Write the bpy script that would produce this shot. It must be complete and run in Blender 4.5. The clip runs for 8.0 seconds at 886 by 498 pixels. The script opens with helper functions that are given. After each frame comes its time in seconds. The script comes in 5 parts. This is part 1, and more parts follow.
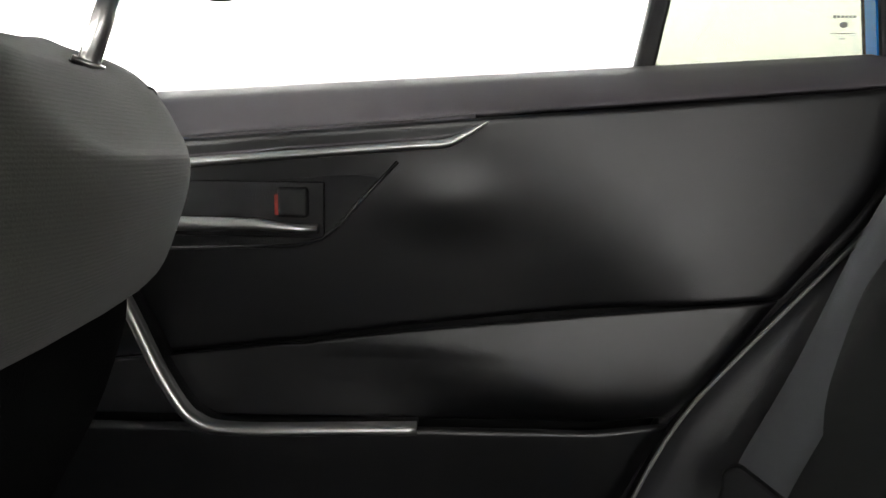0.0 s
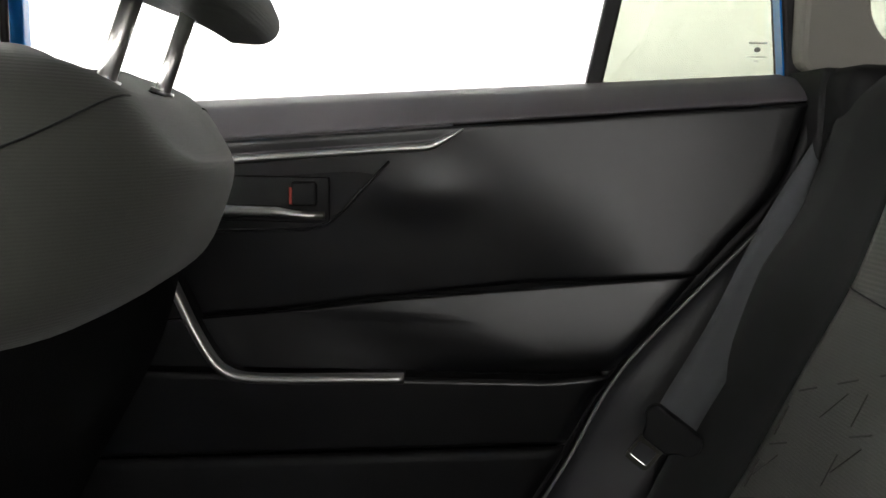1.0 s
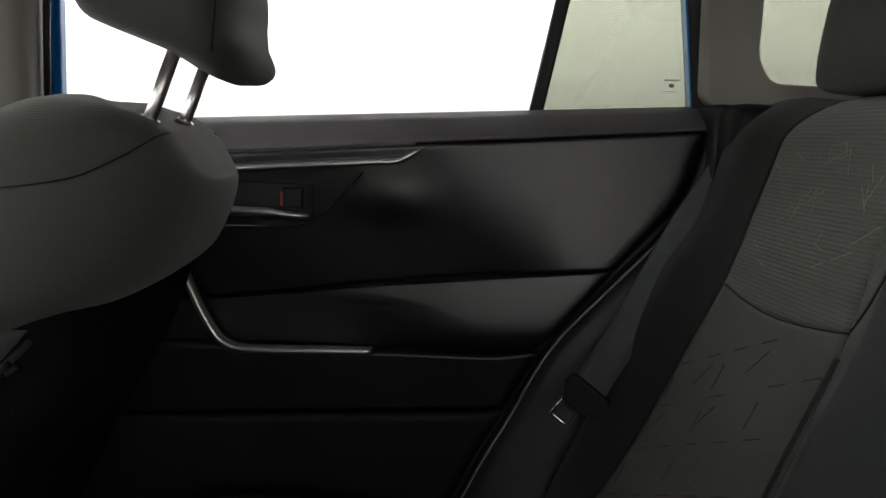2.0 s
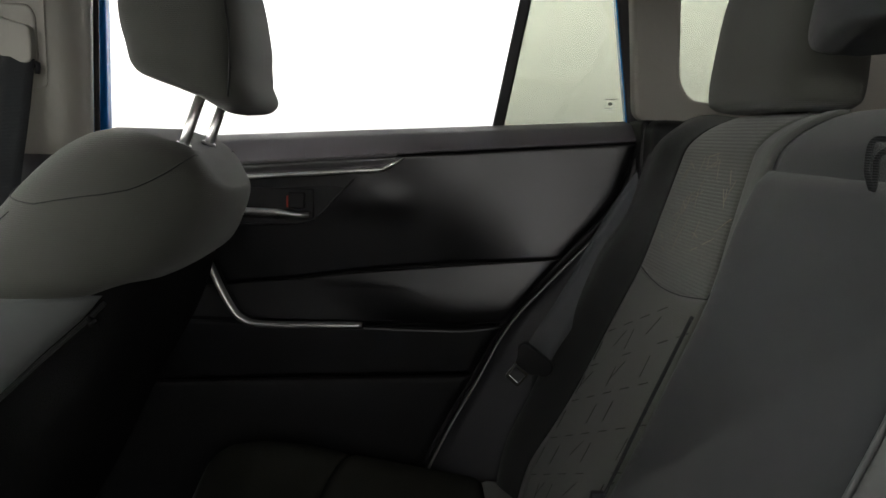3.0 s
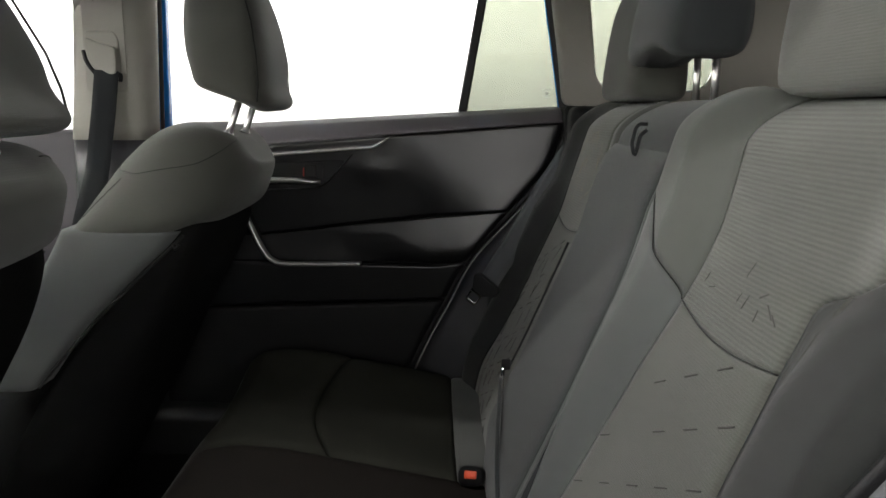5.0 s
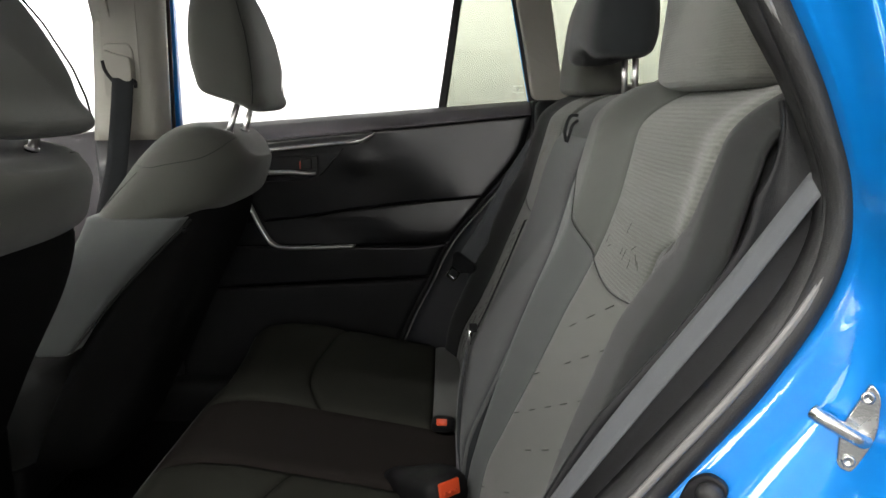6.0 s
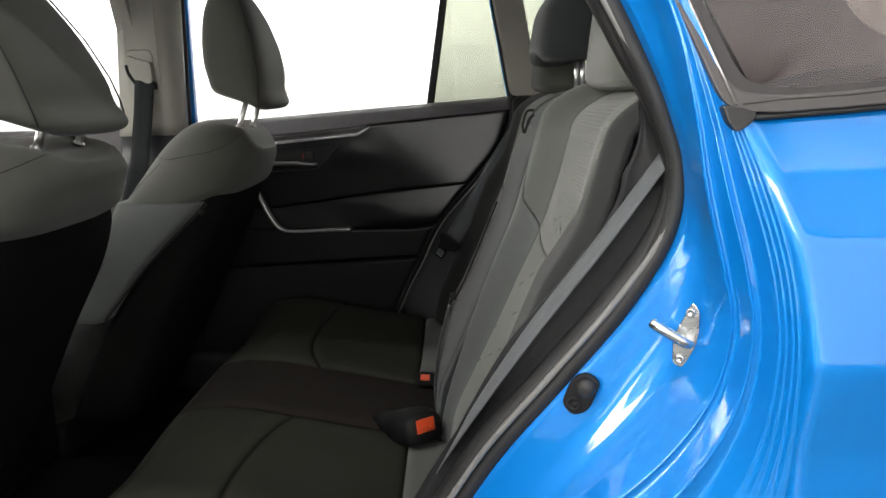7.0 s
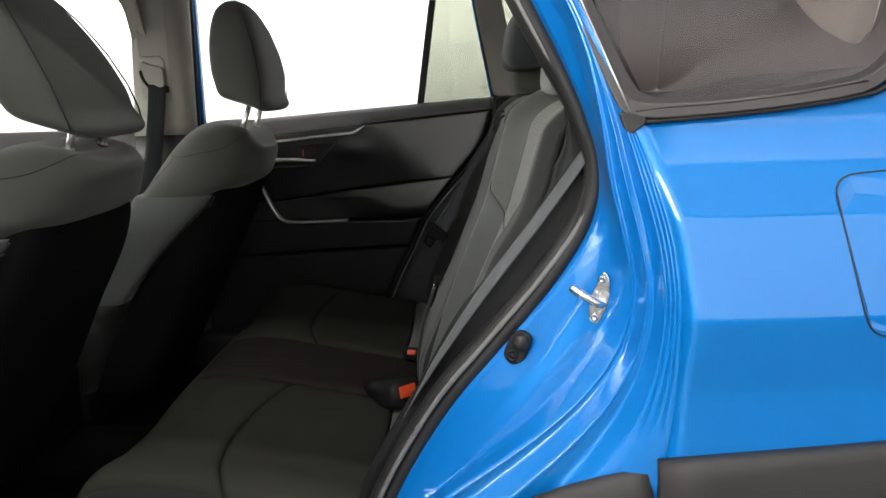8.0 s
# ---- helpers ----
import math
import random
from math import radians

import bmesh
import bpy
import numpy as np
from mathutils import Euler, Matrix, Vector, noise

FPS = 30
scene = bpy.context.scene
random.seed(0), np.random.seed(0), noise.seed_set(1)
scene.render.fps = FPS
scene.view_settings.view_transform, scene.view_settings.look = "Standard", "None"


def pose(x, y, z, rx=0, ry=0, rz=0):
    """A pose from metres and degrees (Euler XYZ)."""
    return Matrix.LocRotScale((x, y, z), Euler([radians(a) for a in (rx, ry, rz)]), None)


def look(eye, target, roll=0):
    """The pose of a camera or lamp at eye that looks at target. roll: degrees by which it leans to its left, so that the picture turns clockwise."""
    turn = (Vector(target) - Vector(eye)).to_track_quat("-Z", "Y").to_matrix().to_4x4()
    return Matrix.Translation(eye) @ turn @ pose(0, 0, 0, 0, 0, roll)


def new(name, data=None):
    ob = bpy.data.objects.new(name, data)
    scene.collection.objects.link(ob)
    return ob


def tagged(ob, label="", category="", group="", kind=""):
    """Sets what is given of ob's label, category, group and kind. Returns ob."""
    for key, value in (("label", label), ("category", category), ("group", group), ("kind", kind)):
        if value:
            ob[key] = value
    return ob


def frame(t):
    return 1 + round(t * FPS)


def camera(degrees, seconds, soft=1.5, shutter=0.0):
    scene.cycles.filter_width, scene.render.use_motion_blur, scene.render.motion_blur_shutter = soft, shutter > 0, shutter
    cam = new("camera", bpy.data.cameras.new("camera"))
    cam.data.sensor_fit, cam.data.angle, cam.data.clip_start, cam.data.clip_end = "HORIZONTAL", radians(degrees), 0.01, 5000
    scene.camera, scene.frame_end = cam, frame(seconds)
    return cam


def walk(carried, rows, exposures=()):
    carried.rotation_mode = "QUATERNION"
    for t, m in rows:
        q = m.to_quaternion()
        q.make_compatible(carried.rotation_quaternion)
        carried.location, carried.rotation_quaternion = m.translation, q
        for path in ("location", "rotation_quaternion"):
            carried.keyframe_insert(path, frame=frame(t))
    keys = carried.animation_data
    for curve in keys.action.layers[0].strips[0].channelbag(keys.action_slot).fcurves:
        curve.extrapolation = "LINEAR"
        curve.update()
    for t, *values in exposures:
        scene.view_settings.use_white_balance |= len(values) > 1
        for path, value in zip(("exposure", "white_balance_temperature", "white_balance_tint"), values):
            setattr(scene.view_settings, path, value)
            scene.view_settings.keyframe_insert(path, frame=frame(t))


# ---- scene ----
cam = camera(58.0, 8.0)
PATH = [
    (0, (0.006, -0.046, 1.032), (0.139, 1.934, 0.791), 0.8),
    (0.5, (0.005, -0.121, 1.029), (0.166, 1.857, 0.776), 0.5),
    (1, (0.009, -0.222, 1.045), (0.154, 1.756, 0.781), 1.1),
    (1.5, (0.015, -0.318, 1.062), (0.162, 1.663, 0.828), 2.0),
    (2, (0.034, -0.426, 1.075), (0.201, 1.548, 0.8), 2.4),
    (2.2, (0.038, -0.469, 1.078), (0.214, 1.506, 0.818), 2.5),
    (3.3, (0.103, -0.753, 1.104), (0.187, 1.225, 0.817), 1.5),
    (3.5, (0.107, -0.799, 1.105), (0.174, 1.178, 0.813), 1.5),
    (4, (0.153, -0.928, 1.111), (0.191, 1.049, 0.809), 1.4),
    (4.5, (0.173, -1.046, 1.12), (0.219, 0.927, 0.795), 1.0),
    (6, (0.284, -1.362, 1.127), (0.268, 0.606, 0.774), -0.8),
    (6.5, (0.328, -1.479, 1.131), (0.303, 0.488, 0.77), -1.0),
    (7, (0.354, -1.599, 1.135), (0.306, 0.366, 0.765), -1.5),
    (7.5, (0.404, -1.694, 1.139), (0.323, 0.271, 0.776), -1.7),
    (8, (0.421, -1.791, 1.15), (0.349, 0.171, 0.769), -1.9),
]
walk(cam, [(t, look(eye, target, roll)) for t, eye, target, roll in PATH],
     [(0.0, 0.72), (1.0, 0.38), (1.5, 0.0), (2.0, -0.5), (3.5, -0.18), (4.5, 0.02), (6.5, 0.18), (8.0, -0.1)])

# ---------------------------------------------------------------- light
world = bpy.data.worlds.new("studio_world")
scene.world = world
world.use_nodes = True
world.node_tree.nodes["Background"].inputs[0].default_value = (0.9, 0.95, 1.0, 1)
world.node_tree.nodes["Background"].inputs[1].default_value = 0.3


def unseen_light(x, y, z, sx, sy, watts):
    d = bpy.data.lights.new("unseen_area_light", "AREA")
    d.shape, d.size, d.size_y, d.energy, d.color = "RECTANGLE", sx, sy, watts, (1.0, 0.975, 0.94)
    o = new("unseen_area_light", d)
    o.matrix_world = pose(x, y, z)
    return o


# unseen wall washers added along the ceiling's edges, and slim tubes over the car
def wall_fill(eye, target, length, watts):
    o = unseen_light(0, 0, 0, length, 0.35, watts)
    o.matrix_world = look(eye, target)
    return o


wall_fill((0, 2.5, 3.12), (0, 4.4, 1.1), 12.0, 760)
# unseen fill boxes added on the wall the doorway faces: one broad, one slim
for lx, ll, lz, lh, lw in ((2.3, 6.4, 1.95, 2.2, 86), (-3.6, 5.0, 2.1, 0.7, 280)):
    o = unseen_light(0, 0, 0, ll, lh, lw)
    o.matrix_world = look((lx, -5.66, lz), (lx, 0, lz))
for wx, ww in ((-5.7, 1100), (5.7, 25)):
    o = wall_fill((wx, -0.6, 3.12), (wx * 1.18, -0.6, 1.5), 9.0, ww)
    o.matrix_world = Matrix.Translation((wx, -0.6, 3.12)) @ Matrix.Rotation(radians(90 if wx < 0 else -90), 4, "Z") @ Matrix.Rotation(radians(32), 4, "X")
for lx, ly, lw in ((-1.4, -1.15, 8), (0.5, -1.15, 26), (-0.7, -2.6, 50)):
    unseen_light(lx, ly, 3.16, 1.9, 0.09, lw)

# added fill, no lamp known there: a strip throws light up at the ceiling
o = unseen_light(0, 0, 0, 4.0, 0.3, 30)
o.matrix_world = pose(1.5, -2.8, 2.9, 180)


# ---------------------------------------------------------------- materials
def mat(name, color, rough=0.5, metal=0.0, var=0.12, scale=30.0, bump=0.0, bscale=400.0, coat=0.0, spec=0.5, sheen=0.0, stretch=(1, 1, 1)):
    """A surface with blotches at one scale and grain at another."""
    m = bpy.data.materials.new(name)
    m.use_nodes = True
    t = m.node_tree
    b = t.nodes["Principled BSDF"]
    tc = t.nodes.new("ShaderNodeTexCoord")
    mp = t.nodes.new("ShaderNodeMapping")
    mp.inputs["Scale"].default_value = stretch
    t.links.new(tc.outputs["Object"], mp.inputs[0])
    n1 = t.nodes.new("ShaderNodeTexNoise")
    n1.inputs["Scale"].default_value, n1.inputs["Detail"].default_value = scale * 0.25, 4
    n2 = t.nodes.new("ShaderNodeTexNoise")
    n2.inputs["Scale"].default_value, n2.inputs["Detail"].default_value = bscale, 3
    for n in (n1, n2):
        t.links.new(mp.outputs[0], n.inputs["Vector"])
    add = t.nodes.new("ShaderNodeMath")
    add.operation = "MULTIPLY_ADD"
    t.links.new(n2.outputs["Fac"], add.inputs[0])
    add.inputs[1].default_value = 0.5
    t.links.new(n1.outputs["Fac"], add.inputs[2])
    ramp = t.nodes.new("ShaderNodeMapRange")
    ramp.inputs[1].default_value, ramp.inputs[2].default_value = 0.45, 1.05
    ramp.inputs[3].default_value, ramp.inputs[4].default_value = 1 - var, 1 + var
    t.links.new(add.outputs[0], ramp.inputs[0])
    mul = t.nodes.new("ShaderNodeVectorMath")
    mul.operation = "SCALE"
    mul.inputs[0].default_value = color
    t.links.new(ramp.outputs[0], mul.inputs["Scale"])
    t.links.new(mul.outputs[0], b.inputs["Base Color"])
    rr = t.nodes.new("ShaderNodeMapRange")
    rr.inputs[1].default_value, rr.inputs[2].default_value = 0.3, 0.7
    rr.inputs[3].default_value, rr.inputs[4].default_value = rough * 0.9, min(1, rough * 1.1)
    t.links.new(n1.outputs["Fac"], rr.inputs[0])
    t.links.new(rr.outputs[0], b.inputs["Roughness"])
    b.inputs["Metallic"].default_value = metal
    b.inputs["Coat Weight"].default_value = coat
    b.inputs["Coat Roughness"].default_value = 0.03
    b.inputs["Specular IOR Level"].default_value = spec
    b.inputs["Sheen Weight"].default_value = sheen
    b.inputs["Sheen Roughness"].default_value = 0.5
    if bump:
        bp = t.nodes.new("ShaderNodeBump")
        bp.inputs["Strength"].default_value, bp.inputs["Distance"].default_value = bump, 0.001
        t.links.new(n2.outputs["Fac"], bp.inputs["Height"])
        t.links.new(bp.outputs[0], b.inputs["Normal"])
    return m


def woven(name, color, period, axis, depth=0.5, contrast=0.35, fine=1500.0, sheen=0.25):
    """Cloth with raised ribs across one axis and a fine weave on them."""
    m = mat(name, color, 0.85, var=0.1, scale=40, bump=0.35, bscale=fine, spec=0.2, sheen=sheen)
    t = m.node_tree
    b = t.nodes["Principled BSDF"]
    tc = t.nodes.new("ShaderNodeTexCoord")
    w = t.nodes.new("ShaderNodeTexWave")
    w.bands_direction = axis
    w.inputs["Scale"].default_value = 0.314 / period
    w.inputs["Distortion"].default_value, w.inputs["Detail"].default_value = 0.6, 1
    w.inputs["Detail Scale"].default_value = 2
    t.links.new(tc.outputs["Object"], w.inputs["Vector"])
    old = b.inputs["Base Color"].links[0].from_socket
    r = t.nodes.new("ShaderNodeMapRange")
    r.inputs[3].default_value, r.inputs[4].default_value = 1 - contrast, 1 + contrast * 0.4
    t.links.new(w.outputs["Fac"], r.inputs[0])
    s = t.nodes.new("ShaderNodeVectorMath")
    s.operation = "SCALE"
    t.links.new(old, s.inputs[0])
    t.links.new(r.outputs[0], s.inputs["Scale"])
    t.links.new(s.outputs[0], b.inputs["Base Color"])
    bp = t.nodes.new("ShaderNodeBump")
    bp.inputs["Strength"].default_value, bp.inputs["Distance"].default_value = depth, 0.0012
    t.links.new(w.outputs["Fac"], bp.inputs["Height"])
    t.links.new(b.inputs["Normal"].links[0].from_socket, bp.inputs["Normal"])
    t.links.new(bp.outputs[0], b.inputs["Normal"])
    return m


def pane(name, tint, gloss=0.03):
    """Thin window glass: straight-through tint and a mirror by Fresnel."""
    m = bpy.data.materials.new(name)
    m.use_nodes = True
    t = m.node_tree
    t.nodes.remove(t.nodes["Principled BSDF"])
    out = t.nodes["Material Output"]
    tr = t.nodes.new("ShaderNodeBsdfTransparent")
    tr.inputs[0].default_value = (*tint, 1)
    gl = t.nodes.new("ShaderNodeBsdfGlossy")
    gl.inputs["Roughness"].default_value = gloss
    fr = t.nodes.new("ShaderNodeFresnel")
    fr.inputs[0].default_value = 1.5
    mx = t.nodes.new("ShaderNodeMixShader")
    t.links.new(fr.outputs[0], mx.inputs[0])
    t.links.new(tr.outputs[0], mx.inputs[1])
    t.links.new(gl.outputs[0], mx.inputs[2])
    t.links.new(mx.outputs[0], out.inputs[0])
    return m


M_WALL = mat("white_wall_paint", (0.80, 0.80, 0.79), 0.8, var=0.03, scale=4, bump=0.1, bscale=80)
# for the unseen east wall, dark so that less light comes from behind
M_DARKWALL = mat("light_absorbing_wall", (0.06, 0.06, 0.06), 0.9, var=0.1, scale=4, bump=0.2, bscale=60)
M_FLOOR = mat("grey_floor_paint", (0.13, 0.13, 0.13), 0.45, var=0.1, scale=6, bump=0.1, bscale=120)
M_BLUE = mat("blue_metallic_paint", (0.0005, 0.178, 0.57), 0.38, metal=0.25, var=0.03, scale=4, bscale=3000, coat=1.0, spec=0.2)
M_RUBBER = mat("black_rubber", (0.022, 0.0215, 0.022), 0.48, var=0.15, bump=0.4, bscale=900, spec=0.35)
M_BLACK = mat("black_grained_plastic", (0.008, 0.008, 0.009), 0.52, var=0.15, bump=0.5, bscale=1100, spec=0.3)
# the bead's highlight is put into its colour, paler than the seal's rubber
M_BEAD = mat("rubber_bead_with_highlight", (0.17, 0.165, 0.16), 0.30, var=0.1)
# pale grey stands for the gloss along the rubber edge
M_EDGE = mat("rubber_edge_highlight", (0.30, 0.29, 0.28), 0.3, var=0.1)
M_SIDE = mat("black_smooth_side_trim", (0.038, 0.038, 0.042), 0.38, var=0.12, bump=0.3, bscale=1100, spec=0.6)
M_FRAME = mat("dark_grey_window_frame", (0.055, 0.051, 0.050), 0.45, var=0.12, bump=0.3, bscale=900)
M_CLAD = mat("dark_grey_cladding_plastic", (0.026, 0.025, 0.024), 0.55, var=0.15, bump=0.5, bscale=900)
M_LEATHER = mat("black_soft_trim", (0.0065, 0.0065, 0.0075), 0.32, var=0.12, scale=20, bump=0.25, bscale=1300, spec=0.8)
M_TOPTRIM = mat("charcoal_belt_trim", (0.105, 0.096, 0.105), 0.5, var=0.1, bump=0.5, bscale=1200)
M_GREYTRIM = mat("warm_grey_pillar_trim", (0.34, 0.325, 0.285), 0.62, var=0.06, bump=0.3, bscale=900)
M_HEADLINER = mat("pale_grey_headliner", (0.42, 0.41, 0.38), 0.95, var=0.06, bump=0.4, bscale=1500)
M_CARPET = mat("black_carpet", (0.006, 0.006, 0.006), 1.0, var=0.3, bump=1.0, bscale=700, spec=0.1)

M_CLOTH2 = mat("slate_bolster_cloth", (0.104, 0.110, 0.109), 0.8, var=0.1, scale=30, bump=0.4, bscale=1700, spec=0.25, sheen=0.2)
M_ARM = mat("dark_slate_armrest_cloth", (0.023, 0.026, 0.028), 0.78, var=0.12, scale=30, bump=0.4, bscale=1700, spec=0.25, sheen=0.2)
M_CLOTHD = mat("black_bolster_cloth", (0.020, 0.021, 0.0205), 0.85, var=0.12, scale=30, bump=0.5, bscale=1500, spec=0.2, sheen=0.15)
M_LIGHTC = mat("grey_bolster_cloth", (0.113, 0.118, 0.109), 0.85, var=0.1, scale=30, bump=0.5, bscale=1600, spec=0.2, sheen=0.2)
# bench cloth darker than the seat backs: cabin shade put into the colour
M_BENCH = mat("shade_darkened_bench_cloth", (0.037, 0.0372, 0.0310), 0.95, var=0.16, scale=30, bump=0.6, bscale=1600, spec=0.05)
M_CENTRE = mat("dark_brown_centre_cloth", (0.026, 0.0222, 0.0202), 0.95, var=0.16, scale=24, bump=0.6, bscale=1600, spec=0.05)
M_RIB = woven("ribbed_olive_grey_cloth", (0.126, 0.130, 0.116), 0.0046, "Z", 0.35, 0.15)
M_RIBF = woven("fine_ribbed_olive_cloth", (0.114, 0.117, 0.103), 0.0030, "Z", 0.16, 0.08)
M_CLOTH = woven("charcoal_seat_cloth", (0.074, 0.076, 0.066), 0.0021, "Z", 0.12, 0.09, 1100.0, 0.2)
M_STITCH = mat("dark_stitch_thread", (0.055, 0.056, 0.050), 0.8, var=0.1)
M_PALESTITCH = mat("tan_stitch_thread", (0.26, 0.235, 0.19), 0.8, var=0.1)
M_BELT = woven("grey_belt_webbing", (0.088, 0.092, 0.098), 0.0013, "Z", 0.05, 0.02, sheen=0.1)
M_BELTD = woven("black_belt_webbing", (0.028, 0.030, 0.032), 0.0022, "Z", 0.4, 0.25, sheen=0.1)
M_CHROME = mat("polished_chrome", (0.86, 0.86, 0.86), 0.12, metal=1.0, var=0.02)
M_SATIN = mat("satin_silver_trim", (0.76, 0.76, 0.75), 0.36, metal=1.0, var=0.03)
M_POST = mat("bright_steel_posts", (0.90, 0.89, 0.87), 0.32, metal=1.0, var=0.02)
M_ZINC = mat("zinc_plated_steel", (0.62, 0.63, 0.62), 0.26, metal=1.0, var=0.12, scale=200, bump=0.2, bscale=500)
M_LOCKRED = mat("dull_red_lock_mark", (0.38, 0.035, 0.02), 0.5, var=0.05)
M_RED = mat("orange_red_plastic", (0.75, 0.085, 0.025), 0.4, var=0.05)
M_INK = mat("dark_window_marking", (0.30, 0.30, 0.28), 0.6, var=0.02)
M_CLEAR = pane("clear_glass", (0.97, 0.98, 0.975))
M_TINT = pane("green_tinted_glass", (0.51, 0.53, 0.475))
M_PRIV = pane("dark_privacy_glass", (0.62, 0.55, 0.57))
M_FRIT = mat("dark_window_border", (0.030, 0.027, 0.028), 0.35, var=0.05)


# ---------------------------------------------------------------- mesh helpers
def link(name, verts, faces, material, parent=None, label="", smooth=True, solid=0.0, bevel=0.0, face=None):
    me = bpy.data.meshes.new(name)
    me.from_pydata([tuple(float(c) for c in v) for v in verts], [], faces)
    bm = bmesh.new()
    bm.from_mesh(me)
    if face:
        bm.normal_update()
        if sum((p.normal * p.calc_area() for p in bm.faces), Vector()).dot(Vector(face)) < 0:
            bmesh.ops.reverse_faces(bm, faces=bm.faces[:])
    else:
        bmesh.ops.recalc_face_normals(bm, faces=bm.faces)
    for p in bm.faces:
        p.smooth = smooth
    bm.to_mesh(me)
    bm.free()
    me.materials.append(material)
    ob = new(name, me)
    if parent:
        ob.parent = parent
    if label:
        ob["label"] = label
    if solid:
        md = ob.modifiers.new("solid", "SOLIDIFY")
        md.thickness, md.offset = solid, -1
    if bevel:
        md = ob.modifiers.new("bevel", "BEVEL")
        md.width, md.segments, md.limit_method = bevel, 2, "ANGLE"
    return ob


def empty(name, at=(0, 0, 0), rz=0.0, label="", category="", group="", kind=""):
    ob = new(name)
    ob.matrix_world = pose(*at, 0, 0, rz)
    return tagged(ob, label, category, group, kind)


def spline(pts, n):
    """n points on a smooth curve through pts."""
    p = np.array(pts, float)
    q = np.vstack([2 * p[0] - p[1], p, 2 * p[-1] - p[-2]])
    out = []
    for u in np.linspace(0, len(p) - 1, n):
        i = min(int(u), len(p) - 2)
        f = u - i
        a, b, c, d = q[i:i + 4]
        out.append(0.5 * (2 * b + (c - a) * f + (2 * a - 5 * b + 4 * c - d) * f * f + (3 * b - a - 3 * c + d) * f ** 3))
    return np.array(out)


def at(table, u):
    """Smooth value from a short table of (u, value)."""
    us, vs = zip(*table)
    return float(np.interp(u, us, vs))


def grid(rows, close=False):
    """Faces over equal rows of points."""
    n = len(rows[0])
    verts = [v for r in rows for v in r]
    faces = []
    for i in range(len(rows) - 1):
        for j in range(n if close else n - 1):
            k = (j + 1) % n
            faces.append((i * n + j, i * n + k, (i + 1) * n + k, (i + 1) * n + j))
    return verts, faces


def loft(name, rings, material, parent=None, label="", **kw):
    """A closed body through rings."""
    v, f = grid(rings, True)
    n = len(rings[0])
    f.append(tuple(range(n)))
    f.append(tuple(range(len(v) - n, len(v))))
    return link(name, v, f, material, parent, label, **kw)


def oval(n, hx, hy, e=4.0):
    """Ring of a rounded rectangle, half sizes hx and hy."""
    out = []
    for k in range(n):
        a = 2 * math.pi * (k + 0.5) / n
        c, s = math.cos(a), math.sin(a)
        out.append((math.copysign(abs(c) ** (2 / e), c) * hx, math.copysign(abs(s) ** (2 / e), s) * hy))
    return out


def tube(name, path, r, material, parent=None, label="", n=10, flat=1.0, up=(0, 0, 1)):
    """A round or flattened bar along a path."""
    p = [Vector(q) for q in path]
    rings = []
    for i, q in enumerate(p):
        d = (p[min(i + 1, len(p) - 1)] - p[max(i - 1, 0)]).normalized()
        s = d.cross(Vector(up))
        s = s.normalized() if s.length > 1e-4 else d.orthogonal().normalized()
        w = s.cross(d)
        rings.append([q + r * (math.cos(a) * s * flat + math.sin(a) * w) for a in (2 * math.pi * k / n for k in range(n))])
    return loft(name, rings, material, parent, label)


def band(name, path, normals, width, thick, material, parent=None, label=""):
    """Webbing: a flat strip along a path, facing the normals."""
    p = [Vector(q) for q in path]
    rings = []
    for i, q in enumerate(p):
        d = (p[min(i + 1, len(p) - 1)] - p[max(i - 1, 0)]).normalized()
        nn = Vector(normals[i] if isinstance(normals[0], (tuple, list)) else normals)
        nn = (nn - d * nn.dot(d)).normalized()
        s = d.cross(nn)
        ring = []
        for a, b in ((-0.5, -0.5), (-0.2, -0.62), (0.2, -0.62), (0.5, -0.5), (0.5, 0.5), (0.2, 0.62), (-0.2, 0.62), (-0.5, 0.5)):
            ring.append(q + s * (a * width) + nn * (b * thick))
        rings.append(ring)
    return loft(name, rings, material, parent, label)


def box(name, lo, hi, material, parent=None, label="", r=0.006, seg=3, shear=None):
    """A block with rounded edges."""
    bm = bmesh.new()
    bmesh.ops.create_cube(bm, size=1)
    for v in bm.verts:
        v.co = Vector([lo[i] + (hi[i] - lo[i]) * (v.co[i] + 0.5) for i in range(3)])
    if r:
        bmesh.ops.bevel(bm, geom=bm.edges[:], offset=r, segments=seg, affect="EDGES", profile=0.5)
    if shear:
        for v in bm.verts:
            v.co = Vector(shear(*v.co))
    return part(name, bm, material, parent, label)


def part(name, bm, material, parent=None, label="", smooth=True):
    me = bpy.data.meshes.new(name)
    for f in bm.faces:
        f.smooth = smooth
    bmesh.ops.recalc_face_normals(bm, faces=bm.faces)
    bm.to_mesh(me)
    bm.free()
    me.materials.append(material)
    ob = new(name, me)
    if parent:
        ob.parent = parent
    if label:
        ob["label"] = label
    return ob


def slab(name, poly, d0, d1, to, material, parent=None, label="", bevel=0.0):
    """A flat outline given a thickness; to(u, v, depth) gives the place."""
    n = len(poly)
    v = [to(a, b, d0) for a, b in poly] + [to(a, b, d1) for a, b in poly]
    f = [tuple(range(n)), tuple(range(n, 2 * n))] + [(i, (i + 1) % n, n + (i + 1) % n, n + i) for i in range(n)]
    return link(name, v, f, material, parent, label, smooth=False, bevel=bevel)


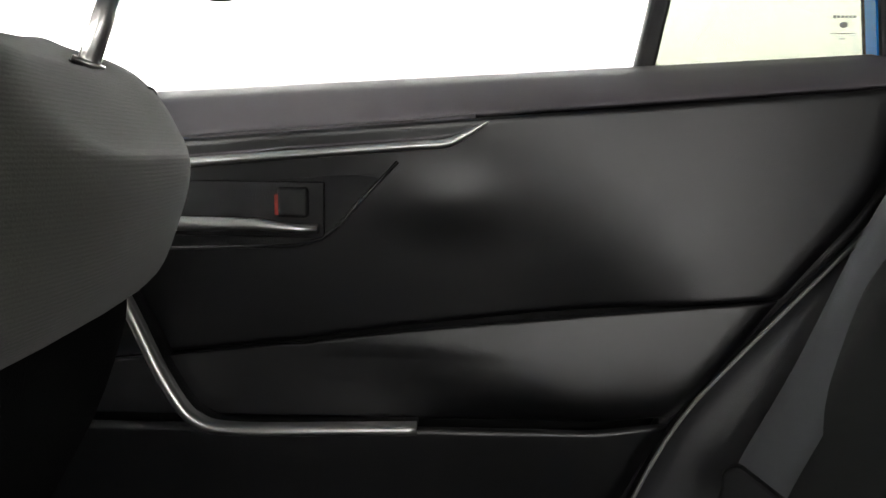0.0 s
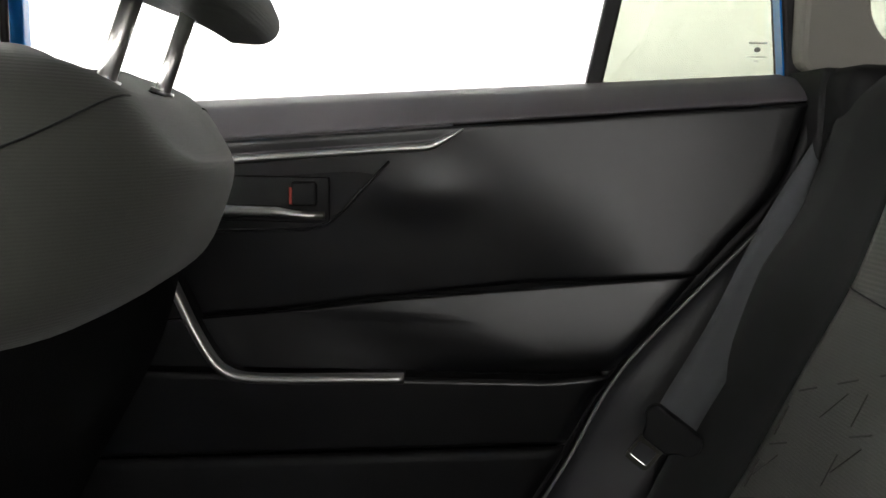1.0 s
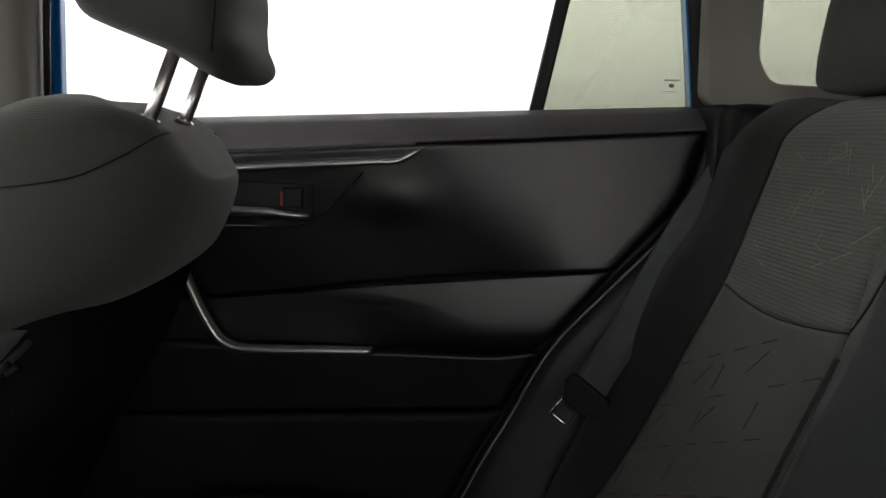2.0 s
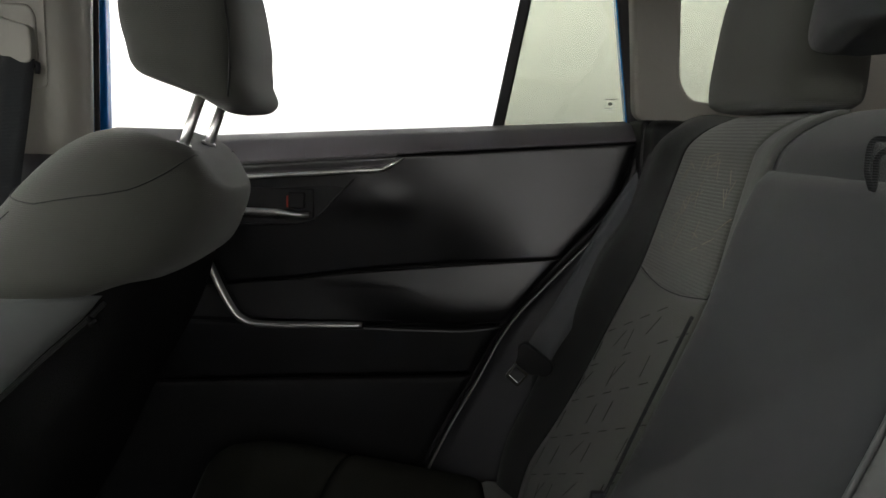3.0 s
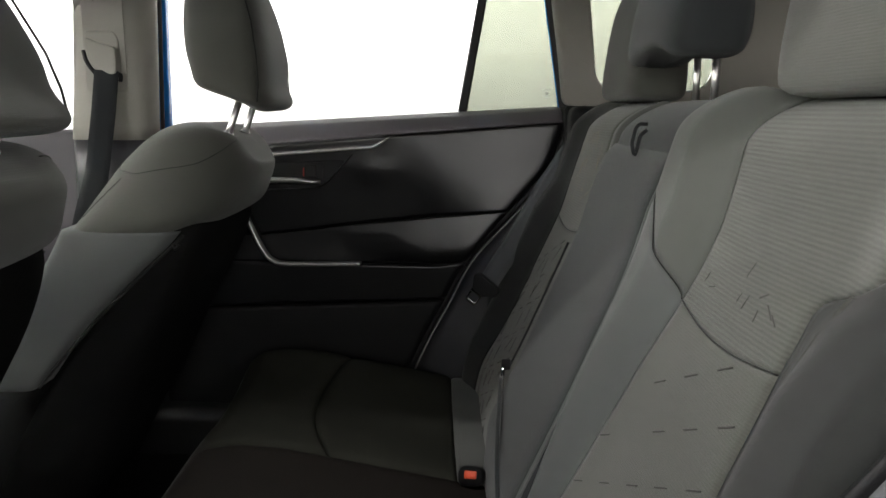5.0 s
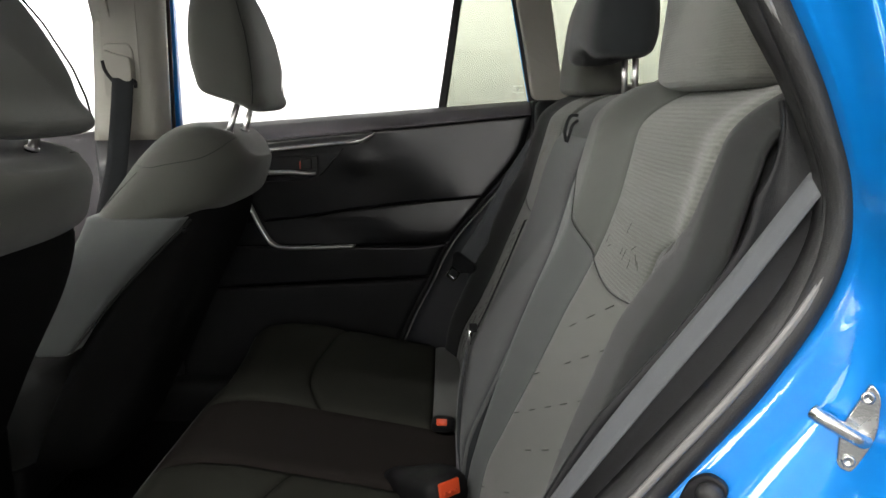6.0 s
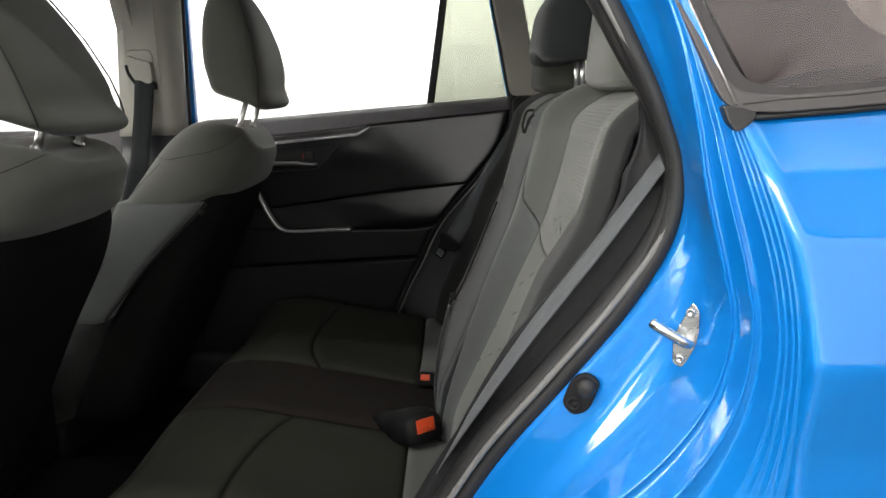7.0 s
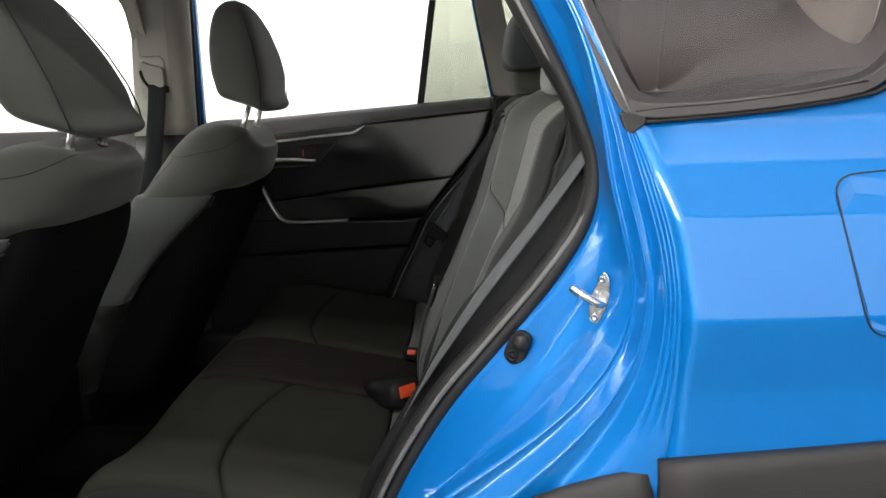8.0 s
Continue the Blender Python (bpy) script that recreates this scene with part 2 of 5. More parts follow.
def ringslab(name, outer, inner, d0, d1, to, material, parent=None, label="", bevel=0.0):
    """A flat frame between two outlines of equal count, given a thickness."""
    n = len(outer)
    v = [to(a, b, d) for d in (d0, d1) for loop in (outer, inner) for a, b in loop]
    f = []
    for i in range(n):
        j = (i + 1) % n
        f += [(i, j, n + j, n + i), (2 * n + i, 2 * n + j, 3 * n + j, 3 * n + i), (i, j, 2 * n + j, 2 * n + i), (n + i, n + j, 3 * n + j, 3 * n + i)]
    return link(name, v, f, material, parent, label, smooth=False, bevel=bevel)


def rounded(poly, r, k=5):
    """Outline with its corners rounded off."""
    out = []
    n = len(poly)
    for i in range(n):
        p, a, b = Vector(poly[i]), Vector(poly[i - 1]), Vector(poly[(i + 1) % n])
        ra = min(r, (a - p).length * 0.45, (b - p).length * 0.45)
        s, e = p + (a - p).normalized() * ra, p + (b - p).normalized() * ra
        for q in range(k + 1):
            u = q / k
            out.append(tuple((1 - u) ** 2 * s + 2 * u * (1 - u) * p + u * u * e))
    return out


def smooth01(u):
    u = max(0.0, min(1.0, u))
    return u * u * (3 - 2 * u)


# ---------------------------------------------------------------- studio round the car
def room_wall(name, lo, hi, material, label):
    return tagged(box(name, lo, hi, material, None, "", 0.0), label, "wall", kind="structure")


tagged(box("floor", (-7, -6, -0.1), (7, 5, 0), M_FLOOR, None, "", 0.0), "dark grey painted studio floor", "floor", kind="structure")
tagged(box("ceiling", (-7, -6, 3.2), (7, 5, 3.3), M_WALL, None, "", 0.0), "white painted studio ceiling", "ceiling", kind="structure")
room_wall("wall_north", (-7, 4.4, 0.0), (7, 4.6, 3.2), M_WALL, "bright white plain studio wall")
room_wall("wall_south", (-7, -5.9, 0.0), (7, -5.7, 3.2), M_WALL, "bright white plain studio wall")
room_wall("wall_west", (-6.9, -5.7, 0.0), (-6.7, 4.4, 3.2), M_WALL, "bright white plain studio wall")
# unseen wall, darkened to keep light off rear-facing surfaces
room_wall("wall_east", (6.7, -5.7, 0.0), (6.9, 4.4, 3.2), M_DARKWALL, "unseen studio wall, darkened to cut light from behind")

# ---------------------------------------------------------------- car shell
car = empty("car_body", (0, 0, 0), 0, "bright blue metallic car body shell with open rear doorway", "car")


def side_y(z):
    """Half width of the outer skin at a height."""
    return at(((0.2, 0.90), (0.70, 0.912), (0.80, 0.905), (0.885, 0.912), (0.93, 0.903), (1.0, 0.888), (1.06, 0.868), (1.11, 0.842), (1.25, 0.795), (1.45, 0.70), (1.62, 0.60)), z)


# roof with headliner, floor pan, bulkhead and tail, all out of sight but for their shade
roof_rows = [[(x, y, 1.50 + 0.10 * (1 - (y / 0.72) ** 2) - 0.012 * max(0, x - 0.6) ** 2 - 0.10 * max(0, -0.9 - x)) for y in np.linspace(-0.72, 0.72, 13)] for x in np.linspace(-1.3, 1.9, 17)]
v, f = grid(roof_rows)
link("roof", [(a, b, c + 0.03) for a, b, c in v], f, M_BLUE, car, "blue painted roof", solid=0.01, face=(0, 0, 1))
link("headliner", v, f, M_HEADLINER, car, "pale grey fabric headliner", solid=0.012, face=(0, 0, -1))
box("floor_pan", (-1.6, -0.74, 0.25), (2.05, 0.74, 0.29), M_CARPET, car, "black carpeted floor", 0.01)
box("tunnel", (-1.5, -0.11, 0.29), (0.0, 0.11, 0.35), M_CARPET, car, "", 0.02)
box("centre_console", (-1.2, -0.115, 0.35), (-0.58, 0.115, 0.56), M_BLACK, car, "black plastic centre console", 0.02)
box("bulkhead", (-1.64, -0.80, 0.25), (-1.58, 0.80, 1.02), M_BLACK, car, "", 0.01)
box("dashboard", (-1.58, -0.72, 0.70), (-1.22, 0.72, 1.03), M_BLACK, car, "black plastic dashboard", 0.06, 4)
box("tailgate", (1.98, -0.78, 0.45), (2.05, 0.78, 1.05), M_BLACK, car, "", 0.02)
box("cargo_floor", (0.66, -0.70, 0.62), (1.98, 0.70, 0.66), M_CARPET, car, "", 0.01)
for yy in (-1, 1):
    box("sill", (-1.5, min(yy * 0.70, yy * 0.86), 0.22), (0.42, max(yy * 0.70, yy * 0.86), 0.40), M_BLACK, car, "black door sill cover", 0.03)

# near front door and its pillar, closed, ahead of the open doorway
nfd = empty("front_door", (0, 0, 0), 0, "blue front door of the car, closed", "car door")
rows = [[(x, -side_y(z), z) for x in np.linspace(-1.55, -0.47, 8)] for z in np.linspace(0.3, 1.09, 12)]
v, f = grid(rows)
link("door_skin", v, f, M_BLUE, nfd, "blue painted outer panel", solid=0.06, face=(0, -1, 0))
box("door_trim", (-1.50, -0.78, 0.35), (-0.50, -0.72, 1.08), M_LEATHER, nfd, "black door trim", 0.02)
slab("window_pane", rounded([(-1.25, 1.09), (-0.55, 1.09), (-0.52, 1.46), (-0.95, 1.46)], 0.04), 0.0, 0.004, lambda a, b, d: (a, -side_y(b) + 0.03 + d, b), M_CLEAR, nfd)
tube("window_frame", [(-1.28, -side_y(1.1) + 0.02, 1.1), (-0.97, -side_y(1.47) + 0.02, 1.47), (-0.50, -side_y(1.47) + 0.02, 1.47), (-0.47, -side_y(1.1) + 0.02, 1.1)], 0.018, M_BLUE, nfd)
rows = [[(x, -(side_y(z) - 0.10), z) for x in np.linspace(-0.64, -0.47, 4)] for z in np.linspace(1.06, 1.52, 8)]
v, f = grid(rows)
link("pillar_trim", v, f, M_GREYTRIM, car, "warm grey plastic pillar trim", solid=0.03, face=(0, 1, 0))

rows = [[(x, -(side_y(z) - 0.10), z) for x in np.linspace(-0.64, -0.47, 4)] for z in np.linspace(0.3, 1.058, 8)]
v, f = grid(rows)
link("pillar_lower_trim", v, f, M_BLACK, car, "black plastic lower pillar trim", solid=0.03, face=(0, 1, 0))

# near rear door, swung open ahead of the doorway
opd = empty("rear_door", (-0.47, -0.87, 0), 0, "blue rear door of the car, swung wide open", "car door")
opd.matrix_world = pose(-0.47, -0.87, 0, 0, 0, -74)
box("door_skin", (0.0, -0.075, 0.34), (0.98, -0.03, 1.08), M_BLUE, opd, "blue painted outer panel", 0.012)
box("door_trim", (0.01, -0.03, 0.36), (0.96, 0.035, 1.08), M_LEATHER, opd, "black door trim", 0.02)
tube("window_frame", [(0.02, -0.03, 1.06), (0.06, -0.02, 1.55), (0.60, -0.02, 1.56), (0.94, -0.03, 1.08)], 0.018, M_BLUE, opd)
slab("window_pane", [(0.03, 1.07), (0.93, 1.08), (0.60, 1.55), (0.07, 1.54)], -0.026, -0.022, lambda a, b, d: (a, d, b), M_TINT, opd)

# ---------------------------------------------------------------- rear doorway: jamb, seal, quarter panel
NJ = 110
SEAL = spline([(0.455, -0.720, 1.330), (0.485, -0.728, 1.265), (0.525, -0.735, 1.190), (0.562, -0.740, 1.120), (0.582, -0.742, 1.055), (0.568, -0.742, 0.990), (0.515, -0.742, 0.912), (0.440, -0.742, 0.824), (0.365, -0.742, 0.735), (0.290, -0.742, 0.610), (0.235, -0.742, 0.470)], NJ)
RIDGE = spline([(0.497, -0.790, 1.345), (0.530, -0.803, 1.275), (0.560, -0.815, 1.200), (0.577, -0.826, 1.120), (0.588, -0.834, 1.040), (0.604, -0.840, 0.965), (0.612, -0.842, 0.905), (0.594, -0.842, 0.835), (0.545, -0.842, 0.768), (0.470, -0.842, 0.705), (0.360, -0.842, 0.630)], NJ)
OUTER = spline([(0.505, -0.795, 1.350), (0.539, -0.810, 1.280), (0.574, -0.826, 1.205), (0.609, -0.850, 1.118), (0.634, -0.876, 1.045), (0.652, -0.892, 0.975), (0.658, -0.902, 0.905), (0.656, -0.905, 0.835), (0.651, -0.905, 0.775), (0.644, -0.905, 0.722), (0.628, -0.905, 0.655)], NJ)
# cross-section from seal to skin: a lip by the seal, a soft hollow, then fine parallel beads
def hump(u, c, w):
    return math.exp(-((u - c) / w) ** 2)


def fold_in(u, d):
    return -0.0022 * hump(d, 0.036, 0.0045) + 0.009 * hump(u, 0.76, 0.20)


def fold_out(u, beads):
    broad = -0.0022 * hump(u, 0.02, 0.035) + 0.006 * hump(u, 0.16, 0.09) - 0.0030 * hump(u, 0.33, 0.045) + 0.007 * hump(u, 0.52, 0.10)
    return broad + beads * sum(-0.0021 * hump(u, c, 0.024) for c in (0.69, 0.775, 0.865, 0.945))


rows = []
for a, b, c in zip(SEAL, RIDGE, OUTER):
    row = []
    for u in np.linspace(0, 1, 49)[:-1]:
        p = a + (b - a) * u
        p[1] += fold_in(u, u * np.linalg.norm(b - a)) * min(1.0, 6 * (1 - u))
        row.append(p)
    wide = min(1.0, np.linalg.norm(c - b) / 0.06)
    for u in np.linspace(0, 1, 101):
        p = b + (c - b) * u
        p[1] += fold_out(u, smooth01((c[2] - 0.72) / 0.12)) * wide ** 1.8 * min(1.0, 12 * u, 16 * (1 - u))
        row.append(p)
    rows.append(row)
v, f = grid(rows)
link("door_jamb", v, f, M_BLUE, car, "glossy blue door jamb with pressed folds", solid=0.0015, face=(0, -1, 0))

# lip of the skin along the jamb, then the quarter panel
rows = []
for c in OUTER[29:]:
    row = []
    for u in np.linspace(0, 1, 30):
        x = c[0] + 0.001 + u ** 1.3 * (2.02 - c[0])
        z = c[2] + (max(min(c[2], 1.125), 0.5) - c[2]) * u
        z = min(z + 0.03 * u * smooth01((z - 0.85) / 0.2), at(((0.6, 1.108), (0.64, 1.1095), (0.711, 1.1135), (0.772, 1.118), (0.835, 1.125), (0.885, 1.133), (0.955, 1.178), (2.1, 1.30)), x))
        edge = 0.0015 * math.exp(-((x - c[0]) / 0.004) ** 1.0)
        row.append((x, -side_y(z) + edge + 0.05 * u * u, z) if u > 0 else tuple(c))
    rows.append(row)
v, f = grid(rows)
link("quarter_panel", v, f, M_BLUE, car, "glossy blue rear quarter panel", solid=0.001, face=(0, -1, 0))


def skin(x, z, out=0.0):
    u = max(0.0, (x - 0.66) / 1.36)
    return (x, -side_y(z) - out + 0.05 * (u ** (2 / 1.3)), z)


# fuel filler door
fuel_outline = rounded([(0.830, 1.044), (1.000, 1.056), (1.030, 0.876), (0.868, 0.862)], 0.03, 6)
fuel = slab("fuel_door", fuel_outline, 0.0022, -0.012, lambda a, b, d: skin(a, b, d), M_BLUE, car, "blue fuel filler flap", bevel=0.001)
gap = [skin(a, b, 0.0012) for a, b in fuel_outline]
tube("fuel_door_gap", gap + gap[:1], 0.0014, M_RUBBER, car, "dark gap round the fuel flap", 6)

# wheel arch cladding and sill moulding
rows = []
for x in np.linspace(0.632, 2.0, 24):
    top = 0.722 + 0.06 * (x - 0.632) - 0.03 * max(0, x - 1.0)
    low = 0.34 + 0.30 * math.sqrt(max(0, 1 - ((x - 1.12) / 0.46) ** 2)) if abs(x - 1.12) < 0.46 else 0.30
    row = []
    for q, o in ((0.0, 0.0), (0.004, 0.010), (0.02, 0.016), (0.06, 0.019), (0.10, 0.020), (0.35, 0.022), (1.0, 0.024)):
        z = top - q * (top - low)
        row.append(skin(x, z, o))
    rows.append(row)
v, f = grid(rows)
link("wheel_arch_trim", v, f, M_CLAD, car, "dark grey plastic wheel arch cladding", solid=0.02, face=(0, -1, 0))
pa = spline([(0.30, -0.86, 0.555), (0.40, -0.875, 0.615), (0.50, -0.885, 0.662), (0.56, -0.89, 0.686), (0.634, -0.893, 0.704)], 16)
tube("sill_moulding", [(a, b, c - 0.05) for a, b, c in pa], 0.05, M_CLAD, car, "dark grey plastic sill moulding", 12, 0.35)

# bonnet, wings, nose and windscreen close the car ahead of the cabin
rows = [[(x, y, at(((-2.52, 0.86), (-2.40, 0.94), (-2.1, 1.00), (-1.60, 1.045)), x) - 0.07 * (abs(y) / 0.86) ** 3) for y in np.linspace(-0.88, 0.88, 15)] for x in np.linspace(-2.52, -1.60, 12)]
v, f = grid(rows)
link("bonnet", v, f, M_BLUE, car, "blue painted bonnet", solid=0.015, face=(0, 0, 1))
for sg in (-1, 1):
    rows = []
    for x in np.linspace(-2.50, -1.56, 26):
        low = 0.36 + math.sqrt(max(0.0, 0.40 ** 2 - (x + 1.57) ** 2)) if abs(x + 1.57) < 0.40 else 0.30
        top = at(((-2.52, 0.80), (-2.40, 0.87), (-2.1, 0.93), (-1.56, 0.98)), x)
        rows.append([(x, sg * (0.90 - 0.10 * smooth01((-2.2 - x) / 0.32)), low + (top - low) * w) for w in np.linspace(0, 1, 6)])
    v, f = grid(rows)
    link("front_wing", v, f, M_BLUE, car, "blue painted front wing", solid=0.01, face=(0, sg, 0))
box("front_bumper", (-2.58, -0.82, 0.28), (-2.46, 0.82, 0.84), M_CLAD, car, "dark grey plastic front bumper", 0.05, 4)
slab("windscreen", [(-0.74, 1.04), (0.74, 1.04), (0.64, 1.50), (-0.64, 1.50)], 0.0, 0.005, lambda a, b, d: (-1.60 + (b - 1.04) * 0.66 + d, a, b), M_CLEAR, car, "clear windscreen")

# wheels
def wheel(x, y):
    w = empty("wheel_hub", (x, y, 0.36), 0)
    w.parent = car
    ring = []
    for k in range(40):
        a = 2 * math.pi * k / 40
        prof = [(0.23, -0.10), (0.30, -0.115), (0.345, -0.105), (0.36, -0.07), (0.36, 0.07), (0.345, 0.105), (0.30, 0.115), (0.23, 0.10)]
        ring.append([(r * math.cos(a), q, r * math.sin(a)) for r, q in prof])
    v, f = grid(ring + ring[:1], True)
    link("tyre", v, f, M_RUBBER, w, "black rubber tyre")
    ring = [[(r * math.cos(2 * math.pi * k / 40), q, r * math.sin(2 * math.pi * k / 40)) for k in range(40)] for r, q in ((0.232, -0.09), (0.225, -0.06), (0.06, -0.07), (0.055, 0.05), (0.225, 0.05), (0.232, 0.09))]
    loft("rim", ring, M_ZINC, w, "grey alloy rim")


for wx, wy in ((1.12, -0.78), (1.12, 0.78), (-1.57, -0.78), (-1.57, 0.78)):
    wheel(wx, wy)

# door seal: soft bulb on a grooved carrier
rings = []
for i, c in enumerate(SEAL):
    d = SEAL[min(i + 1, NJ - 1)] - SEAL[max(i - 1, 0)]
    d /= np.linalg.norm(d)
    s = np.cross(d, (0, 1, 0))
    s /= np.linalg.norm(s)
    es, ey = math.hypot(RIDGE[i][0] - c[0], RIDGE[i][2] - c[2]), RIDGE[i][1] - c[1]
    en = math.hypot(es, ey)
    es, ey = es / en, ey / en
    ring = []
    for a, o in ((0.012, 0.006), (0.0115, -0.006), (0.009, -0.013), (0.005, -0.0175), (0.0, -0.019), (-0.004, -0.017), (-0.0055, -0.0125), (-0.0075, -0.0100), (-0.010, -0.0125), (-0.015, -0.0145), (-0.021, -0.0138), (-0.026, -0.0100), (-0.0290, -0.003), (-0.030, 0.012), (0.0, 0.014)):
        if a < -0.005 and o < 0.01:
            ring.append(c + s * (es * -a + ey * -o * 1.0) + np.array((0, ey * -a - es * -o, 0)))
        else:
            ring.append(c + s * -a + np.array((0, o, 0)))
    rings.append(ring)
loft("weatherstrip", rings, M_RUBBER, car, "black rubber door seal")
tube("seal_bead", [c + np.cross((SEAL[min(i + 1, NJ - 1)] - SEAL[max(i - 1, 0)]) / np.linalg.norm(SEAL[min(i + 1, NJ - 1)] - SEAL[max(i - 1, 0)]), (0, 1, 0)) * -0.0010 + np.array((0, -0.0225, 0)) for i, c in enumerate(SEAL)], 0.0036, M_BEAD, car, "dark grey rubber bead", 10)
# fine ribs on the seal's inner bead
ribs_v, ribs_f = [], []
fine = spline(SEAL, 420)
for i in range(4, 416):
    c = fine[i]
    d = fine[i + 1] - fine[i - 1]
    d /= np.linalg.norm(d)
    s = np.cross(d, (0, 1, 0))
    s /= np.linalg.norm(s)
    k = len(ribs_v)
    w = 0.0011
    for e in (-w, w):
        for a, o in ((-0.0044, -0.0240), (-0.0026, -0.0258), (0.0002, -0.0260), (0.0022, -0.0245)):
            ribs_v.append(c + d * e + s * a + np.array((0, o, 0)))
    for j in range(3):
        ribs_f.append((k + j, k + j + 1, k + j + 5, k + j + 4))
link("seal_ribs", ribs_v, ribs_f, M_BEAD, car, "", smooth=False, solid=0.0006, face=(0, -1, 0))

# inner trim between seal and seat
rows = []
for i, c in enumerate(SEAL):
    d = SEAL[min(i + 1, NJ - 1)] - SEAL[max(i - 1, 0)]
    d /= np.linalg.norm(d)
    s = np.cross(d, (0, 1, 0))
    s /= np.linalg.norm(s)
    row = []
    low = smooth01((1.14 - c[2]) / 0.1)
    for u in np.linspace(0, 1, 8):
        p = c - s * (0.006 + u * (0.020 + 0.024 * smooth01((c[2] - 0.72) / 0.12)) * low) + np.array((0, 0.004 + u * 0.02, 0))
        p[1] += 0.008 * math.sin(math.pi * u)
        row.append(p)
    rows.append(row)
cut = next(i for i, c in enumerate(SEAL) if c[2] < 1.135)
v, f = grid(rows[cut:])
link("lower_pillar_trim", v, f, M_BLACK, car, "black plastic trim beside the rear seat", solid=0.004, face=(-0.3, -1, 0))

# door striker: plate, pin loop and two bolts
striker = empty("striker", (0.580, -0.806, 0.893), 0)
striker.parent = car
tilt = Matrix.Rotation(radians(-20), 4, "Z") @ Matrix.Rotation(radians(4), 4, "Y")


def sk(a, b, d):
    return tilt @ Vector((a, -d, b))


slab("plate", rounded([(0.005, 0.036), (0.013, 0.026), (0.014, -0.006), (0.002, -0.036), (-0.009, -0.032), (-0.011, -0.004)], 0.010, 4), 0.003, 0.008, sk, M_ZINC, striker, "zinc plated striker plate", 0.001)
tube("loop", spline([sk(0.006, -0.008, 0.006), sk(0.005, -0.007, 0.013), sk(0.000, -0.004, 0.018), sk(-0.014, 0.003, 0.020), sk(-0.026, 0.008, 0.019), sk(-0.031, 0.010, 0.016)], 18), 0.0056, M_ZINC, striker, "steel latch pin")
for bz, bx in ((0.024, 0.004), (-0.026, -0.002)):
    ring = [[sk(bx + r * math.cos(2 * math.pi * k / 12), bz + r * math.sin(2 * math.pi * k / 12), d) for k in range(12)] for r, d in ((0.0050, 0.0078), (0.0050, 0.0090), (0.004, 0.0098), (0.0025, 0.0098), (0.002, 0.0085))]
    loft("bolt", ring, M_ZINC, striker)

# rubber stop and door switch
stop = empty("bump_stop", (0.480, -0.777, 0.819), 0)
stop.parent = car


def st(a, b, d):
    return Matrix.Rotation(radians(-24), 4, "Z") @ Vector((a, -d, b)) * 0.72


slab("base", rounded([(0.030, 0.022), (0.008, 0.036), (-0.014, 0.024), (-0.030, -0.018), (-0.012, -0.036), (0.012, -0.024)], 0.02, 5), -0.002, 0.010, st, M_BLACK, stop, "black rubber mount", 0.002)
ring = [[st(0.009 + r * math.cos(2 * math.pi * k / 16), 0.013 + r * math.sin(2 * math.pi * k / 16), d) for k in range(16)] for r, d in ((0.0150, 0.009), (0.0150, 0.015), (0.0135, 0.020), (0.009, 0.024), (0.003, 0.0255))]
loft("dome", ring, M_RUBBER, stop, "black rubber dome")
ring = [[st(-0.009 + r * math.cos(2 * math.pi * k / 16), -0.015 + r * math.sin(2 * math.pi * k / 16), d) for k in range(16)] for r, d in ((0.0115, 0.009), (0.0115, 0.013), (0.0075, 0.013), (0.007, 0.011), (0.004, 0.011), (0.004, 0.015), (0.001, 0.016))]
loft("switch", ring, M_BLACK, stop, "black door switch plunger")

# ---------------------------------------------------------------- near cargo side window
qwin = empty("quarter_window", (0, 0, 0), 0)
qwin.parent = car


def wy(a, b, d):
    return (a, -side_y(b) - 0.002 - d, b)


wo = rounded([(0.500, 1.385), (0.546, 1.250), (0.599, 1.1175), (0.640, 1.1140), (0.711, 1.1175), (0.772, 1.122), (0.835, 1.129), (0.885, 1.137), (0.955, 1.190), (1.05, 1.40), (1.00, 1.43), (0.60, 1.43)], 0.03, 4)
wi = rounded([(0.514, 1.380), (0.563, 1.250), (0.606, 1.134), (0.649, 1.1300), (0.711, 1.1325), (0.772, 1.137), (0.835, 1.144), (0.880, 1.152), (0.935, 1.195), (1.02, 1.39), (0.98, 1.41), (0.60, 1.41)], 0.035, 4)
ringslab("window_frame", wo, wi, -0.004, 0.010, wy, M_FRAME, qwin, "dark grey window surround", 0.002)
slab("pane", wi, -0.001, 0.003, wy, M_PRIV, qwin, "dark privacy glass")
wf = rounded([(0.522, 1.376), (0.572, 1.250), (0.618, 1.142), (0.660, 1.1360), (0.711, 1.1385), (0.772, 1.143), (0.835, 1.150), (0.876, 1.158), (0.928, 1.199), (1.012, 1.387), (0.975, 1.405), (0.605, 1.405)], 0.045, 4)
ringslab("printed_border", wi, wf, 0.0034, 0.0042, wy, M_FRIT, qwin, "dark printed glass border")
chrome_line = [wy(0.520, 1.345, 0.011), wy(0.557, 1.252, 0.011), wy(0.591, 1.165, 0.011), wy(0.6075, 1.123, 0.011)]
tube("lower_bead", [wy(0.614, 1.123, 0.010), wy(0.649, 1.1265, 0.010), wy(0.711, 1.129, 0.010), wy(0.80, 1.137, 0.010), wy(0.88, 1.149, 0.010)], 0.001, M_CLAD, qwin, "", 6)
tube("bright_edge", chrome_line, 0.0013, M_SATIN, qwin, "bright window edge strip", 6)
